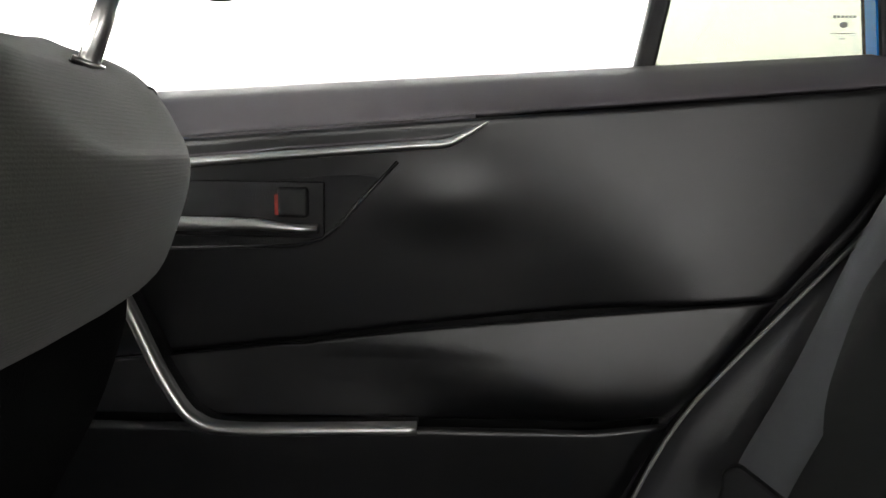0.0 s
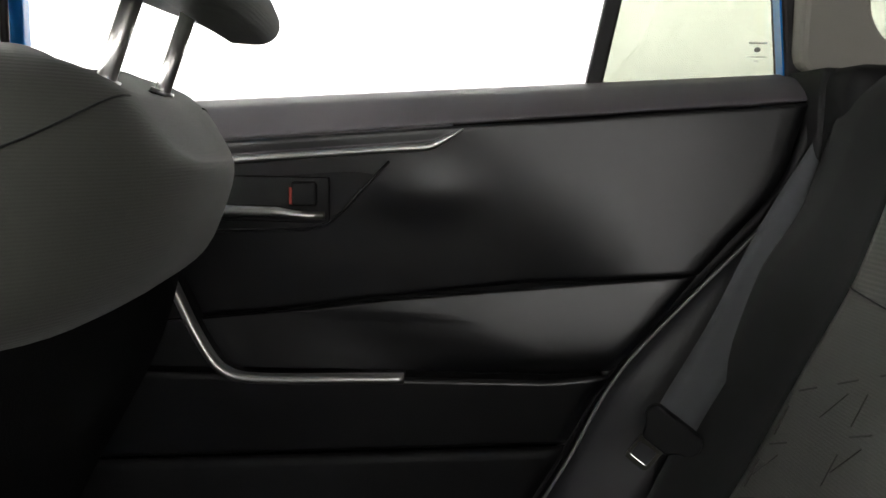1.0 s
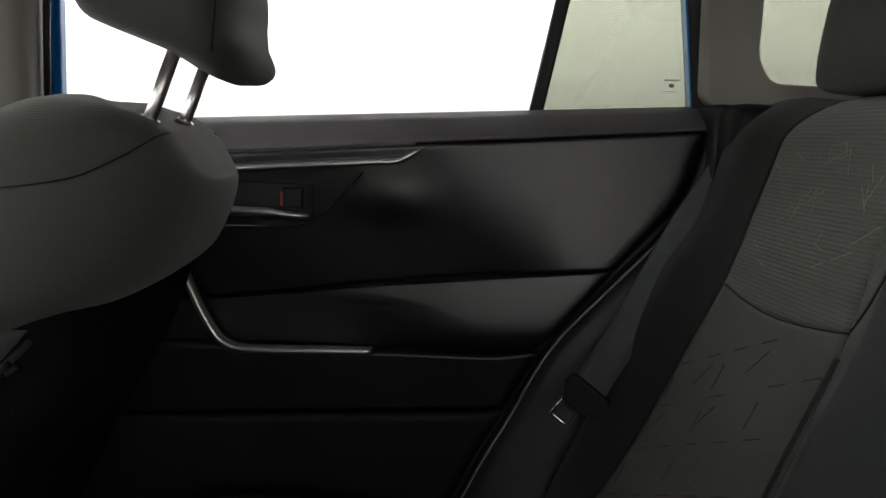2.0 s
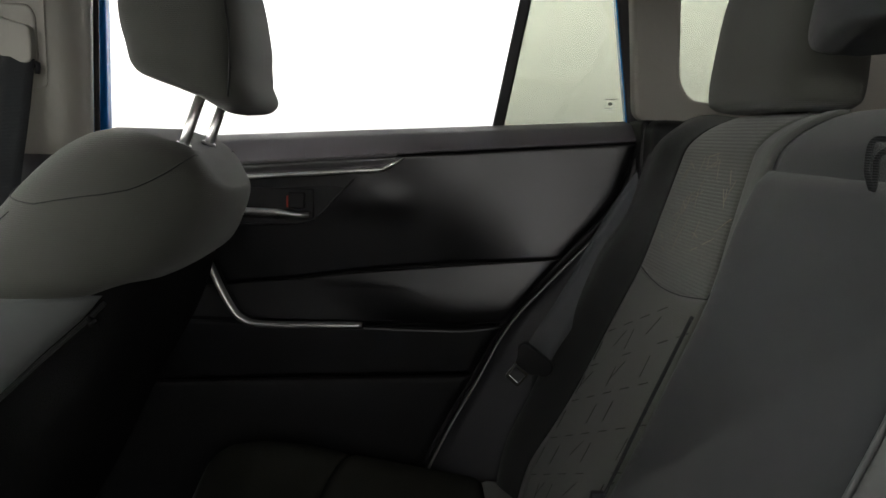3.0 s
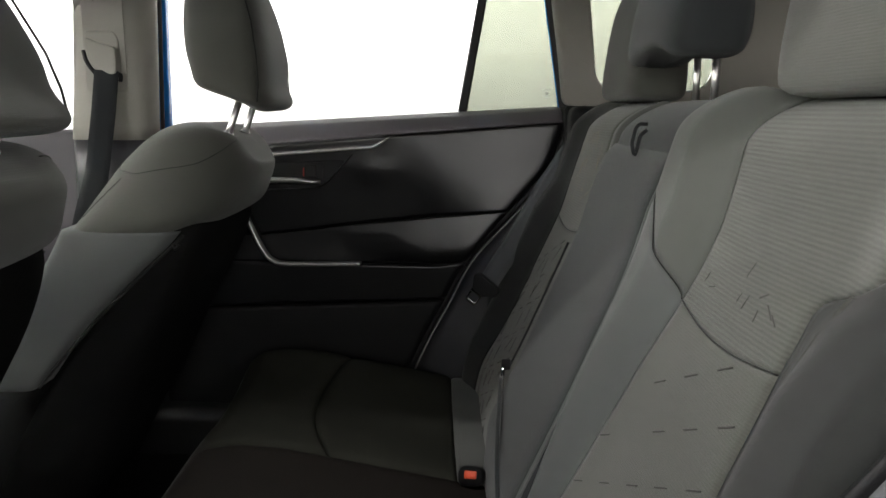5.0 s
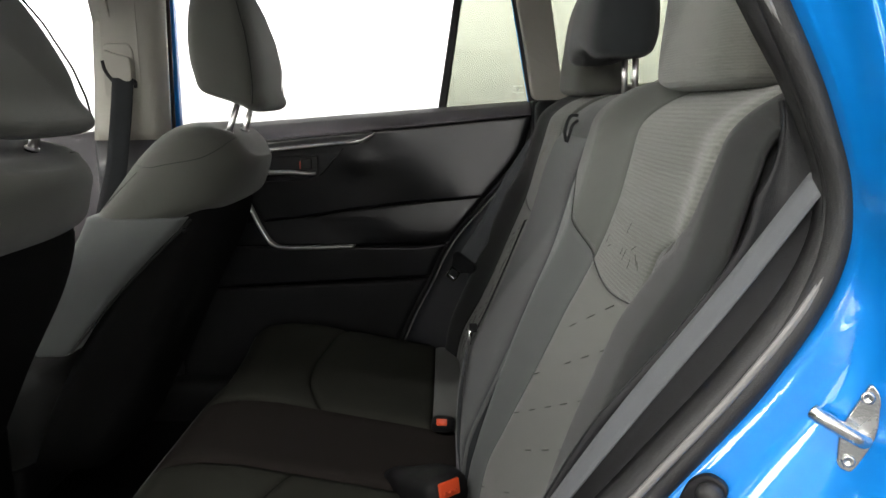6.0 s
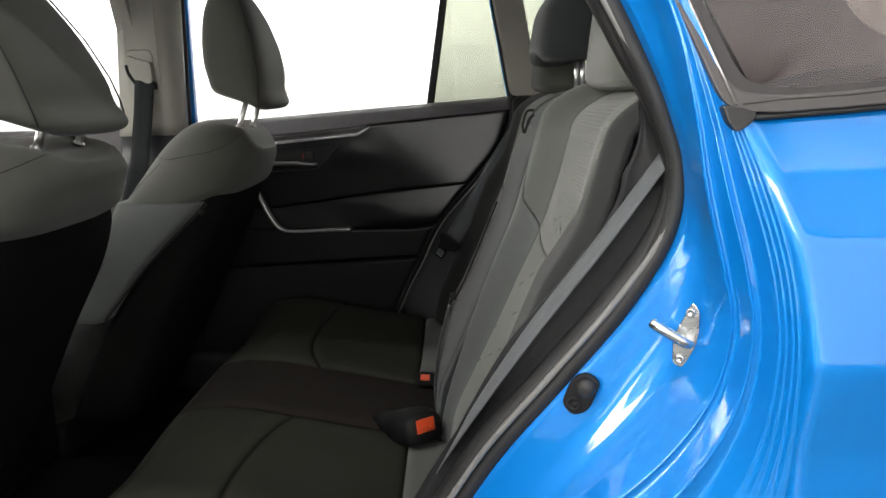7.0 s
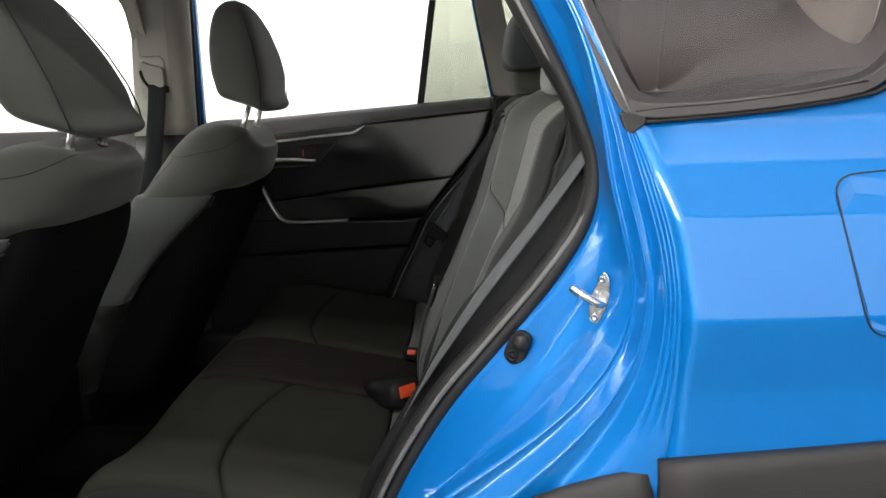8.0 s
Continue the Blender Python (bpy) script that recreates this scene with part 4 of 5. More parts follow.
def front_seat(nod=0.0, drop=0.0, slide=0.0, squat=1.0):
    """Origin at the floor under the middle of the seat back's top."""
    s = empty("front_seat", (0, 0, 0), 0, "charcoal cloth front seat with chrome headrest posts", "car seat", "front seats")
    N = 44

    def sag(x, z, b):
        low = 0.020 * smooth01((x + 0.215) / 0.04) + 0.012 * smooth01((x + 0.155) / 0.04)
        return z - low * smooth01((z - 1.02) / 0.05) * math.exp(-(b / 0.098) ** 4)

    def ring(z, xf, xr, hy, e):
        c, h = (xf + xr) / 2, (xr - xf) / 2
        return [(c + a, b, sag(c + a, z, b)) for a, b in oval(N, h, hy, e)]

    # padded shoulder part
    cap = [(0.914, -0.405, -0.265, 0.205, 3.2), (0.918, -0.425, -0.212, 0.224, 3.2), (0.927, -0.428, -0.178, 0.230, 3.0), (0.948, -0.414, -0.143, 0.229, 2.9), (0.985, -0.392, -0.121, 0.216, 2.5), (1.020, -0.368, -0.110, 0.196, 2.4), (1.050, -0.340, -0.116, 0.180, 2.4), (1.074, -0.312, -0.130, 0.162, 2.4), (1.091, -0.284, -0.150, 0.134, 2.3), (1.099, -0.256, -0.178, 0.096, 2.2)]
    press = lambda z: z if z < 0.985 else 0.985 + (z - 0.985) * squat
    cap = [(press(z), *rest) for z, *rest in cap]
    q = np.array(spline(cap, 36))
    loft("shoulder_pad", [ring(*r) for r in q], M_CLOTH, s, "charcoal cloth shoulder pad")
    # cloth back below it, with side bolsters
    low = [(0.648, -0.545, -0.474, 0.226, 8.0), (0.665, -0.552, -0.452, 0.231, 8.0), (0.70, -0.538, -0.424, 0.232, 8.0), (0.78, -0.498, -0.352, 0.233, 8.0), (0.85, -0.462, -0.280, 0.232, 8.0), (0.896, -0.438, -0.230, 0.230, 8.0), (0.922, -0.426, -0.212, 0.228, 8.0)]
    q = np.array(spline(low, 24))
    loft("backrest", [ring(*r) for r in q], M_CLOTH2, s, "slate cloth backrest with side bolsters")
    # dark back board with pocket
    board = [(0.40, -0.600, -0.430, 0.205, 4.5), (0.50, -0.560, -0.380, 0.215, 4.5), (0.60, -0.505, -0.325, 0.220, 4.5), (0.72, -0.430, -0.268, 0.222, 4.5), (0.83, -0.35, -0.208, 0.220, 4.2), (0.90, -0.30, -0.182, 0.214, 3.8), (0.935, -0.28, -0.175, 0.20, 3.4)]
    q = np.array(spline(board, 22))
    loft("back_board", [ring(*r) for r in q], M_CARPET, s, "black seat back cover")
    # piping along the bolster and the stitched seams of the shoulder pad
    for sy in (-1, 1):
        tube("piping", [(x - 0.003, sy * 0.2245, z) for z, x in ((0.655, -0.463), (0.70, -0.424), (0.74, -0.389), (0.78, -0.353), (0.85, -0.281), (0.90, -0.226), (0.918, -0.208))], 0.0026, M_CLOTHD, s, "dark piping", 8)
    tube("hook", [(-0.226, -0.226, 0.902), (-0.222, -0.234, 0.897), (-0.216, -0.234, 0.903)], 0.003, M_BLACK, s, "black pocket hook", 8)
    pads = np.array(spline(cap, 36))

    def on_pad(z, ang, out=0.0008):
        k = min(range(36), key=lambda i: abs(pads[i][0] - z))
        _, xf, xr, hy, e = [np.interp(z, pads[max(0, k - 1):k + 2, 0], pads[max(0, k - 1):k + 2, j]) for j in range(5)]
        c, s2 = math.cos(radians(ang)), math.sin(radians(ang))
        x = (xf + xr) / 2 + math.copysign(abs(c) ** (2 / e), c) * ((xr - xf) / 2 + out)
        y = math.copysign(abs(s2) ** (2 / e), s2) * (hy + out)
        return (x, y, sag(x, z, y))

    for sy in (-1, 1):
        tube("seam", [on_pad(press(at(((185, 1.040), (215, 1.020), (250, 1.016), (285, 1.034), (308, 1.060), (330, 1.082)), g)), sy * g) for g in np.linspace(188, 326, 30)], 0.0008, M_CLOTHD, s, "dark stitched seam", 6)
        tube("seam", [on_pad(press(z), sy * (238 - 200 * (1.01 - z))) for z in np.linspace(0.936, 1.006, 8)], 0.0006, M_CLOTHD, s, "dark stitched seam", 6)
    # cushion and base
    cush = [(0.40, 0.0), (0.46, 0.0), (0.53, 0.0), (0.555, -0.02)]
    rings = [[(-0.86 + a * (0.28 - 0.02 * k), b * (1 - 0.03 * k), z) for a, b in oval(N, 1, 0.25, 4.5)] for k, (z, o) in enumerate(cush)]
    loft("cushion", rings, M_CLOTHD, s, "black cloth seat cushion")
    box("seat_base", (-1.08, -0.21, 0.29), (-0.60, 0.21, 0.40), M_BLACK, s, "black seat frame and rails", 0.02)
    # head restraint
    levels = ((1.119, -0.176, -0.112, 0.090), (1.123, -0.206, -0.088, 0.134), (1.138, -0.220, -0.077, 0.148), (1.166, -0.226, -0.087, 0.148), (1.205, -0.233, -0.086, 0.150), (1.270, -0.237, -0.096, 0.139), (1.330, -0.234, -0.115, 0.118), (1.375, -0.224, -0.138, 0.088), (1.398, -0.206, -0.158, 0.058), (1.406, -0.192, -0.174, 0.030))
    lean = lambda x, z: x - nod * (z - 1.13) - slide
    levels = [(z - drop, lean(xf, z), lean(xr, z), hy) for z, xf, xr, hy in levels]
    hr = headrest_mesh("headrest", 0.0, levels, M_CLOTH, s, "charcoal cloth headrest", slope=0.038, e=4.2)
    for sy in (-1, 1):
        tube("seam", [(lean(x, z), sy * y, z - drop) for x, y, z in ((-0.100, 0.145, 1.136), (-0.097, 0.1490, 1.17), (-0.098, 0.1483, 1.21), (-0.108, 0.139, 1.27), (-0.126, 0.118, 1.33), (-0.147, 0.088, 1.375))], 0.0016, M_CLOTHD, hr, "", 6)
        post(-0.170, sy * 0.065, 1.040, 1.155 - drop, -0.36, s, gz=press(1.079))
    return s


seat_p = front_seat()
seat_p.matrix_world = pose(0.0, 0.377, 0.0)
seat_p["label"] = "charcoal cloth passenger seat with dark back cover"
seat_d = front_seat(0.34, 0.052, 0.03, 0.70)
seat_d.matrix_world = pose(-0.082, -0.374, 0.027)
seat_d["label"] = "charcoal cloth driver seat set slightly higher and further forward"


# ---------------------------------------------------------------- rear bench
FACE = spline([(0.40, 0.302), (0.46, 0.302), (0.52, 0.306), (0.577, 0.320), (0.636, 0.346), (0.739, 0.392), (0.83, 0.430), (0.915, 0.465), (1.0, 0.4905), (1.085, 0.5155), (1.14, 0.533)], 90)


def seat_x(z):
    """Front face of the rear seat back at a height."""
    return float(np.interp(z, FACE[:, 0], FACE[:, 1]))


def back_profile(s):
    """Place on the seat back's front, s from 0 at the bottom over the top edge to 1: (x, z)."""
    if s < 0.86:
        z = 0.43 + (1.085 - 0.43) * s / 0.86
        return seat_x(z), z
    a = (s - 0.86) / 0.14 * math.pi / 2 * 1.05
    return 0.5155 + 0.055 * math.sin(a) * (0.35 + 0.65 * math.sin(a)) + 0.03 * (1 - math.cos(a)), 1.085 + 0.055 * math.sin(a)


def s_of(z):
    return (z - 0.43) / (1.085 - 0.43) * 0.86


def back_patch(name, y0, y1, s0, s1, swell, material, parent, label, nu=16, nv=40, off=0.0, groove=0.0022, puff=0.0):
    """Upholstery between two side lines and two cross lines; edges sink into the seams."""
    rows = []
    for j in range(nv + 1):
        v = j / nv
        row = []
        for i in range(nu + 1):
            u = i / nu
            ss = (s0(u) if callable(s0) else s0) + v * ((s1(u) if callable(s1) else s1) - (s0(u) if callable(s0) else s0))
            ya = y0(ss) if callable(y0) else y0
            yb = y1(ss) if callable(y1) else y1
            y = ya + u * (yb - ya)
            x, z = back_profile(ss)
            wid, hgt = abs(yb - ya), 0.66
            e = min(u * wid, (1 - u) * wid, v * hgt if s0 != 0 else 1, (1 - v) * hgt if (s1 if not callable(s1) else 0) != 1 else 1)
            sink = groove * math.exp(-max(0, e) / 0.006)
            d = swell(y, ss) + puff * math.sin(math.pi * u) * min(1, 4 * v, 4 * (1 - v) + (1 if s1 == 1 else 0)) - sink
            row.append((x + off - d * 0.93, y, z + d * 0.36))
        rows.append(row)
    v, f = grid(rows)
    return link(name, v, f, material, parent, label, solid=0.012, face=(-1, 0, 0.3))


def soft(tbl, z):
    return sum(at(tbl, z + 0.005 * k) for k in range(-2, 3)) / 5


def seat_back(sign, name, label, ya, yo, yb, off, inner_tbl, outer_tbl, plump=0.034, inside=0.040):
    """One outer seat back: inner bolster, ribbed insert in two fields, outer bolster, shell, headrest."""
    s = empty(name, (0, 0, 0), 0, label, "car seat back", "rear seat backs")
    g = lambda y: sign * y
    zq = lambda q: 0.43 + 0.655 * q / 0.86
    def swell(y, q):
        z, a = zq(q), abs(y)
        out = smooth01((a - min(soft(outer_tbl, z), yo + 0.012) - 0.004) / 0.075) * (1 - smooth01((a - yb + 0.035) / 0.05) * 1.6) * (1 - 0.60 * smooth01((q - 0.60) / 0.14))
        inn = smooth01((soft(inner_tbl, z) - a - 0.002) / 0.06) * (1 - 0.3 * smooth01((ya + 0.015 - a) / 0.03))
        return 0.004 + plump * out + inside * inn

    cross = lambda u: s_of(0.912 - 0.013 * math.sin(math.pi * u) - 0.002 * u)
    inner = lambda q: sign * soft(inner_tbl, zq(q))
    outer = lambda q: sign * soft(outer_tbl, zq(q))
    start = lambda q: sign * ya
    end = lambda q: sign * yb
    tri_seam = lambda u: s_of(1.018 - u * 0.106 - 0.010 * math.sin(math.pi * u))
    back_patch("inner_bolster_lower", start, inner, 0, tri_seam, swell, M_CLOTH2, s, "slate cloth inner bolster", 12, 40, off)
    back_patch("inner_bolster_upper", start, inner, tri_seam, 1, swell, M_LIGHTC, s, "grey cloth upper bolster", 12, 24, off)
    back_patch("lower_insert", inner, outer, 0, cross, swell, M_RIBF, s, "olive grey fine ribbed insert with dashed stitching", 26, 70, off)
    back_patch("upper_insert", inner, outer, cross, 1, swell, M_RIB, s, "olive grey ribbed insert", 26, 60, off, puff=0.007)
    back_patch("outer_bolster", outer, end, 0, 1, swell, M_CLOTHD, s, "black cloth outer bolster", 18, 120, off)

    def seam_on(q, y, r, dip=0.0):
        x, z = back_profile(q)
        d = swell(y, q) - dip
        return (x + off - d * 0.93, y, z + d * 0.36)

    tube("cross_seam", [seam_on(cross(u), inner(cross(u)) + u * (outer(cross(u)) - inner(cross(u))), 0, 0.0012) for u in np.linspace(0, 1, 30)], 0.0010, M_CLOTHD, s, "dark stitched seam", 6)
    tube("bolster_seam", [seam_on(tri_seam(u), start(0) + u * (inner(tri_seam(u)) - start(0)), 0, 0.0012) for u in np.linspace(0.05, 1, 16)], 0.0010, M_CLOTHD, s, "dark stitched seam", 6)
    for e, zt in ((0.036, 0.99), (0.040, 0.99)) if sign < 0 else ():
        tube("bolster_stitch", [seam_on(s_of(z), sign * (min(soft(outer_tbl, z), yo) + e), 0, 0.0006) for z in np.linspace(0.58, zt, 26)], 0.0009, M_STITCH, s, "thin double stitched seam", 6)
    rings = []
    for z, x0, x1 in ((0.42, 0.335, 0.45), (0.60, 0.385, 0.50), (0.80, 0.445, 0.56), (1.0, 0.505, 0.62), (1.09, 0.535, 0.655), (1.132, 0.565, 0.660)):
        c, h = (x0 + x1) / 2 + off, (x1 - x0) / 2
        rings.append([(c + a, sign * (ya + yb) / 2 + b, z) for a, b in oval(28, h, (yb - ya) / 2 - 0.004, 8)])
    loft("shell", rings, M_CLOTHD, s, "black seat back shell")
    return s, inner, outer, cross


def dashes(s, inner, outer, sign, off, rows_z, cols, label, busy=False):
    """Dashed stitching on the lower insert, slightly proud."""
    rng = random.Random(7)
    v, f = [], []

    def dash(y, z, dy, dz, wid=0.0008):
        q = s_of(z)
        x, zz = back_profile(q)
        x2, zz2 = back_profile(s_of(z + dz))
        a, b = Vector((x + off - 0.0047, y, zz + 0.0016)), Vector((x2 + off - 0.0047, y + dy, zz2 + 0.0016))
        d = (b - a).normalized()
        n = Vector((-0.93, 0, 0.36))
        t = d.cross(n) * wid
        k = len(v)
        v.extend([a - t, b - t, b + t, a + t, a - t - n * 0.004, b - t - n * 0.004, b + t - n * 0.004, a + t - n * 0.004])
        f.extend([(k, k + 1, k + 2, k + 3), (k, k + 1, k + 5, k + 4), (k + 1, k + 2, k + 6, k + 5), (k + 2, k + 3, k + 7, k + 6), (k + 3, k, k + 4, k + 7)])

    for z0 in rows_z:
        for c in range(cols + 3):
            z = z0 - sign * 0.45 * 0.25
            y = 0.0
            for _ in range(3):
                y0, y1 = inner(s_of(z)), outer(s_of(z))
                y = y0 + (y1 - y0) * (c + 0.20) / cols
                z = z0 - 0.45 * y
            if c >= cols or not 0.47 < z < 0.895 or rng.random() < 0.12:
                continue
            dash(y, z, sign * 0.024, -sign * 0.0108, 0.0007)
            if busy and rng.random() < 0.7:
                dash(y + sign * 0.028, z - 0.016 - sign * 0.012, sign * 0.001, -0.030, 0.0004)
            if busy and rng.random() < 0.35:
                dash(y + sign * 0.004, z - 0.014, sign * 0.022, -0.030, 0.0003)
    o = link("stitching", v, f, M_STITCH, s, label, smooth=False)
    o["kind"] = "stuff"


near_back, ni, no, nc = seat_back(-1, "rear_seat_back", "wide rear seat back in slate and ribbed olive grey cloth", 0.146, 0.548, 0.700, 0.024,
    ((0.43, 0.180), (0.51, 0.182), (0.577, 0.182), (0.636, 0.192), (0.74, 0.211), (0.83, 0.232), (0.915, 0.263), (0.96, 0.284), (1.0, 0.295), (1.05, 0.288), (1.12, 0.270)),
    ((0.43, 0.585), (0.66, 0.565), (0.71, 0.553), (0.75, 0.530), (0.80, 0.522), (0.91, 0.522), (0.973, 0.537), (0.988, 0.565), (0.998, 0.625), (1.02, 0.640), (1.09, 0.655), (1.14, 0.655)))
dashes(near_back, ni, no, -1, 0.024, (0.39, 0.45, 0.51, 0.57, 0.63, 0.69), 5, "dark dashed stitching")
far_back, fi, fo, fc = seat_back(1, "rear_seat_back", "narrow rear seat back in black and ribbed olive grey cloth", 0.216, 0.530, 0.662, 0.006,
    ((0.43, 0.236), (0.80, 0.243), (0.91, 0.256), (1.0, 0.267), (1.14, 0.284)),
    ((0.43, 0.575), (0.573, 0.566), (0.686, 0.548), (0.817, 0.536), (0.917, 0.523), (1.033, 0.517), (1.105, 0.513)),
    0.038, 0.008)
dashes(far_back, fi, fo, 1, 0.006, (0.68, 0.74, 0.805, 0.867, 0.928, 0.985, 1.04), 6, "dark dashed stitching", True)
# long scattered stitches on the upper fields, laid on the padded cloth
for sb, inn, out, cr, sg, of in ((far_back, fi, fo, fc, 1, 0.006), (near_back, ni, no, nc, -1, 0.024)):
    rng = random.Random(3 if sg > 0 else 5)
    v, f = [], []

    def on_field(y, z):
        q = s_of(min(z, 1.085))
        u = min(1.0, max(0.0, (y - inn(q)) / (out(q) - inn(q))))
        d = 0.0044 + 0.007 * math.sin(math.pi * u) * min(1.0, max(0.0, 4 * (q - cr(u)) / (1 - cr(u))))
        px, pz = back_profile(q)
        return Vector((px + of - d * 0.93, y, pz + d * 0.36))

    for k in range(34 if sg > 0 else 9):
        z = rng.uniform(0.935, 1.08 if sg > 0 else 0.97)
        q = s_of(z)
        y = inn(q) + (out(q) - inn(q)) * rng.uniform(0.10, 0.88)
        an = rng.choice((0.3, 1.1, 1.9, 2.6)) + rng.uniform(-0.2, 0.2)
        ln = rng.uniform(0.018, 0.034) if sg > 0 else rng.uniform(0.010, 0.018)
        a, b = on_field(y, z), on_field(y + ln * math.cos(an) * sg, min(1.085, z + ln * math.sin(an)))
        n = Vector((-0.93, 0, 0.36))
        t = (b - a).normalized().cross(n) * 0.0006
        i = len(v)
        v.extend([a - t, b - t, b + t, a + t, a - t - n * 0.003, b - t - n * 0.003, b + t - n * 0.003, a + t - n * 0.003])
        f.extend([(i, i + 1, i + 2, i + 3), (i, i + 1, i + 5, i + 4), (i + 1, i + 2, i + 6, i + 5), (i + 2, i + 3, i + 7, i + 6), (i + 3, i, i + 4, i + 7)])
    o = link("scattered_stitching", v, f, M_PALESTITCH if sg > 0 else M_STITCH, sb, "thin scattered stitches", smooth=False)
    o["kind"] = "stuff"

# rear head restraints
def rear_levels(x, z0, z1, hy):
    return ((z0, x - 0.030, x + 0.030, hy * 0.75), (z0 + 0.006, x - 0.050, x + 0.045, hy * 0.93), (z0 + 0.025, x - 0.058, x + 0.052, hy), (z0 + 0.10, x - 0.050, x + 0.052, hy), (z0 + 0.17, x - 0.038, x + 0.050, hy * 0.93), (z1 - 0.012, x - 0.014, x + 0.040, hy * 0.80), (z1, x + 0.004, x + 0.028, hy * 0.62))


headrest_mesh("headrest", -0.430, rear_levels(0.606, 1.140, 1.380, 0.142), M_RIBF, near_back, "olive grey ribbed headrest", e=4.5)
for q in (-0.37, -0.50):
    post(0.605, q, 1.12, 1.18, -0.1, near_back)
headrest_mesh("headrest", 0.372, rear_levels(0.592, 1.143, 1.380, 0.142), M_CLOTH, far_back, "charcoal cloth headrest", e=4.5)
for q in (0.30, 0.43):
    post(0.595, q, 1.12, 1.18, -0.1, far_back)

# middle seat back with fold-down armrest
mid = empty("centre_seat_back", (0, 0, 0), 0, "slate cloth centre seat back with folding armrest and loop", "car seat back")
flat = lambda y, q: 0.004
back_patch("top_panel", -0.143, 0.213, s_of(1.055), 1, lambda y, q: 0.0 + 0.008 * (1 - ((y - 0.035) / 0.18) ** 2), M_ARM, mid, "dark slate cloth top panel", 16, 20)
rings = []
for z in np.linspace(0.40, 1.072, 44):
    x = seat_x(z)
    proud = 0.024 - 0.006 * smooth01((z - 1.00) / 0.07) - 0.012 * smooth01((0.60 - z) / 0.08)
    top = math.sqrt(max(0.0, 1 - smooth01((z - 1.056) / 0.017) ** 2))
    x0 = x - proud * (0.35 + 0.65 * top)
    rings.append([(x0 + (x + 0.03 - x0) * (a + 1) / 2, 0.035 + b, z) for a, b in oval(48, 1, 0.179, 7.0)])
loft("armrest", rings, M_ARM, mid, "dark slate cloth folding armrest")
# highlight on the armrest's rounded near edge, added as a strip of lighter cloth
tube("armrest_edge_highlight", [(seat_x(z) - 0.016 + 0.006 * smooth01((z - 1.0) / 0.06) + 0.010 * smooth01((0.62 - z) / 0.1), -0.1425, z) for z in np.linspace(0.52, 1.058, 30)], 0.0030, M_CLOTH2, mid, "armrest edge ridge, highlight put in as lighter cloth", 10)
tube("armrest_fold", spline([(0.322, 0.195, 0.665), (0.311, 0.10, 0.642), (0.300, 0.0, 0.610), (0.296, -0.08, 0.57), (0.300, -0.13, 0.53)], 20), 0.004, M_ARM, mid, "", 8)
rings = []
for z, x0, x1 in ((0.42, 0.345, 0.45), (0.80, 0.455, 0.56), (1.0, 0.515, 0.62), (1.09, 0.545, 0.655), (1.130, 0.575, 0.660)):
    rings.append([((x0 + x1) / 2 + a, 0.035 + b, z) for a, b in oval(24, (x1 - x0) / 2, 0.172, 8)])
loft("shell", rings, M_CLOTHD, mid, "black seat back shell")
band("pull_loop", spline([(0.500, -0.022, 1.108), (0.489, -0.022, 1.108), (0.483, -0.024, 1.102), (0.479, -0.029, 1.090), (0.476, -0.035, 1.080), (0.478, -0.042, 1.066), (0.484, -0.034, 1.078), (0.490, -0.024, 1.092), (0.500, -0.020, 1.100)], 26), (0.35, 1, 0.2), 0.005, 0.0014, M_BELTD, mid, "black webbing pull loop")
headrest_mesh("headrest", 0.024, ((1.194, 0.525, 0.575, 0.115), (1.198, 0.508, 0.596, 0.138), (1.210, 0.500, 0.610, 0.146), (1.242, 0.502, 0.618, 0.147), (1.292, 0.512, 0.616, 0.142), (1.322, 0.530, 0.606, 0.128), (1.334, 0.546, 0.592, 0.100)), M_ARM, mid, "dark slate cloth raised headrest", notch=0.020, e=4.0)
for q in (-0.012, 0.068):
    post(0.594, q, 1.12, 1.23, 0.0, mid, 0.0052)

# bench cushion
bench = empty("rear_bench", (0, 0, 0), 0, "long charcoal cloth rear bench cushion with seams", "car seat")


def top_z(x, y):
    z = at(((-0.25, 0.505), (-0.215, 0.540), (-0.18, 0.560), (-0.13, 0.567), (-0.06, 0.562), (0.10, 0.530), (0.30, 0.490), (0.42, 0.478)), x)
    z += 0.012 * math.exp(-((abs(y) - 0.37) / 0.14) ** 2 * -1) * 0 + 0.016 * smooth01((abs(y) - 0.50) / 0.10) * (1 - smooth01((abs(y) - 0.62) / 0.05)) - 0.012 * math.exp(-((abs(y) - 0.36) / 0.12) ** 2)
    return z


def bench_patch(name, xa, xb, y0, y1, material, label, nu=26, nv=22):
    rows = []
    for i in range(nu + 1):
        u = i / nu
        row = []
        for j in range(nv + 1):
            v = j / nv
            ya, yb = (y0(u) if callable(y0) else y0), (y1(u) if callable(y1) else y1)
            y = ya + v * (yb - ya)
            fa, fb = (xa(v) if callable(xa) else xa), (xb(v) if callable(xb) else xb)
            x = fa + u * (fb - fa)
            e = min(u * abs(fb - fa), (1 - u) * abs(fb - fa), v * abs(yb - ya), (1 - v) * abs(yb - ya))
            row.append((x, y, top_z(x, y) - 0.008 * math.exp(-e / 0.006)))
        rows.append(row)
    v, f = grid(rows)
    return link(name, v, f, material, bench, label, solid=0.02, face=(0, 0, 1))


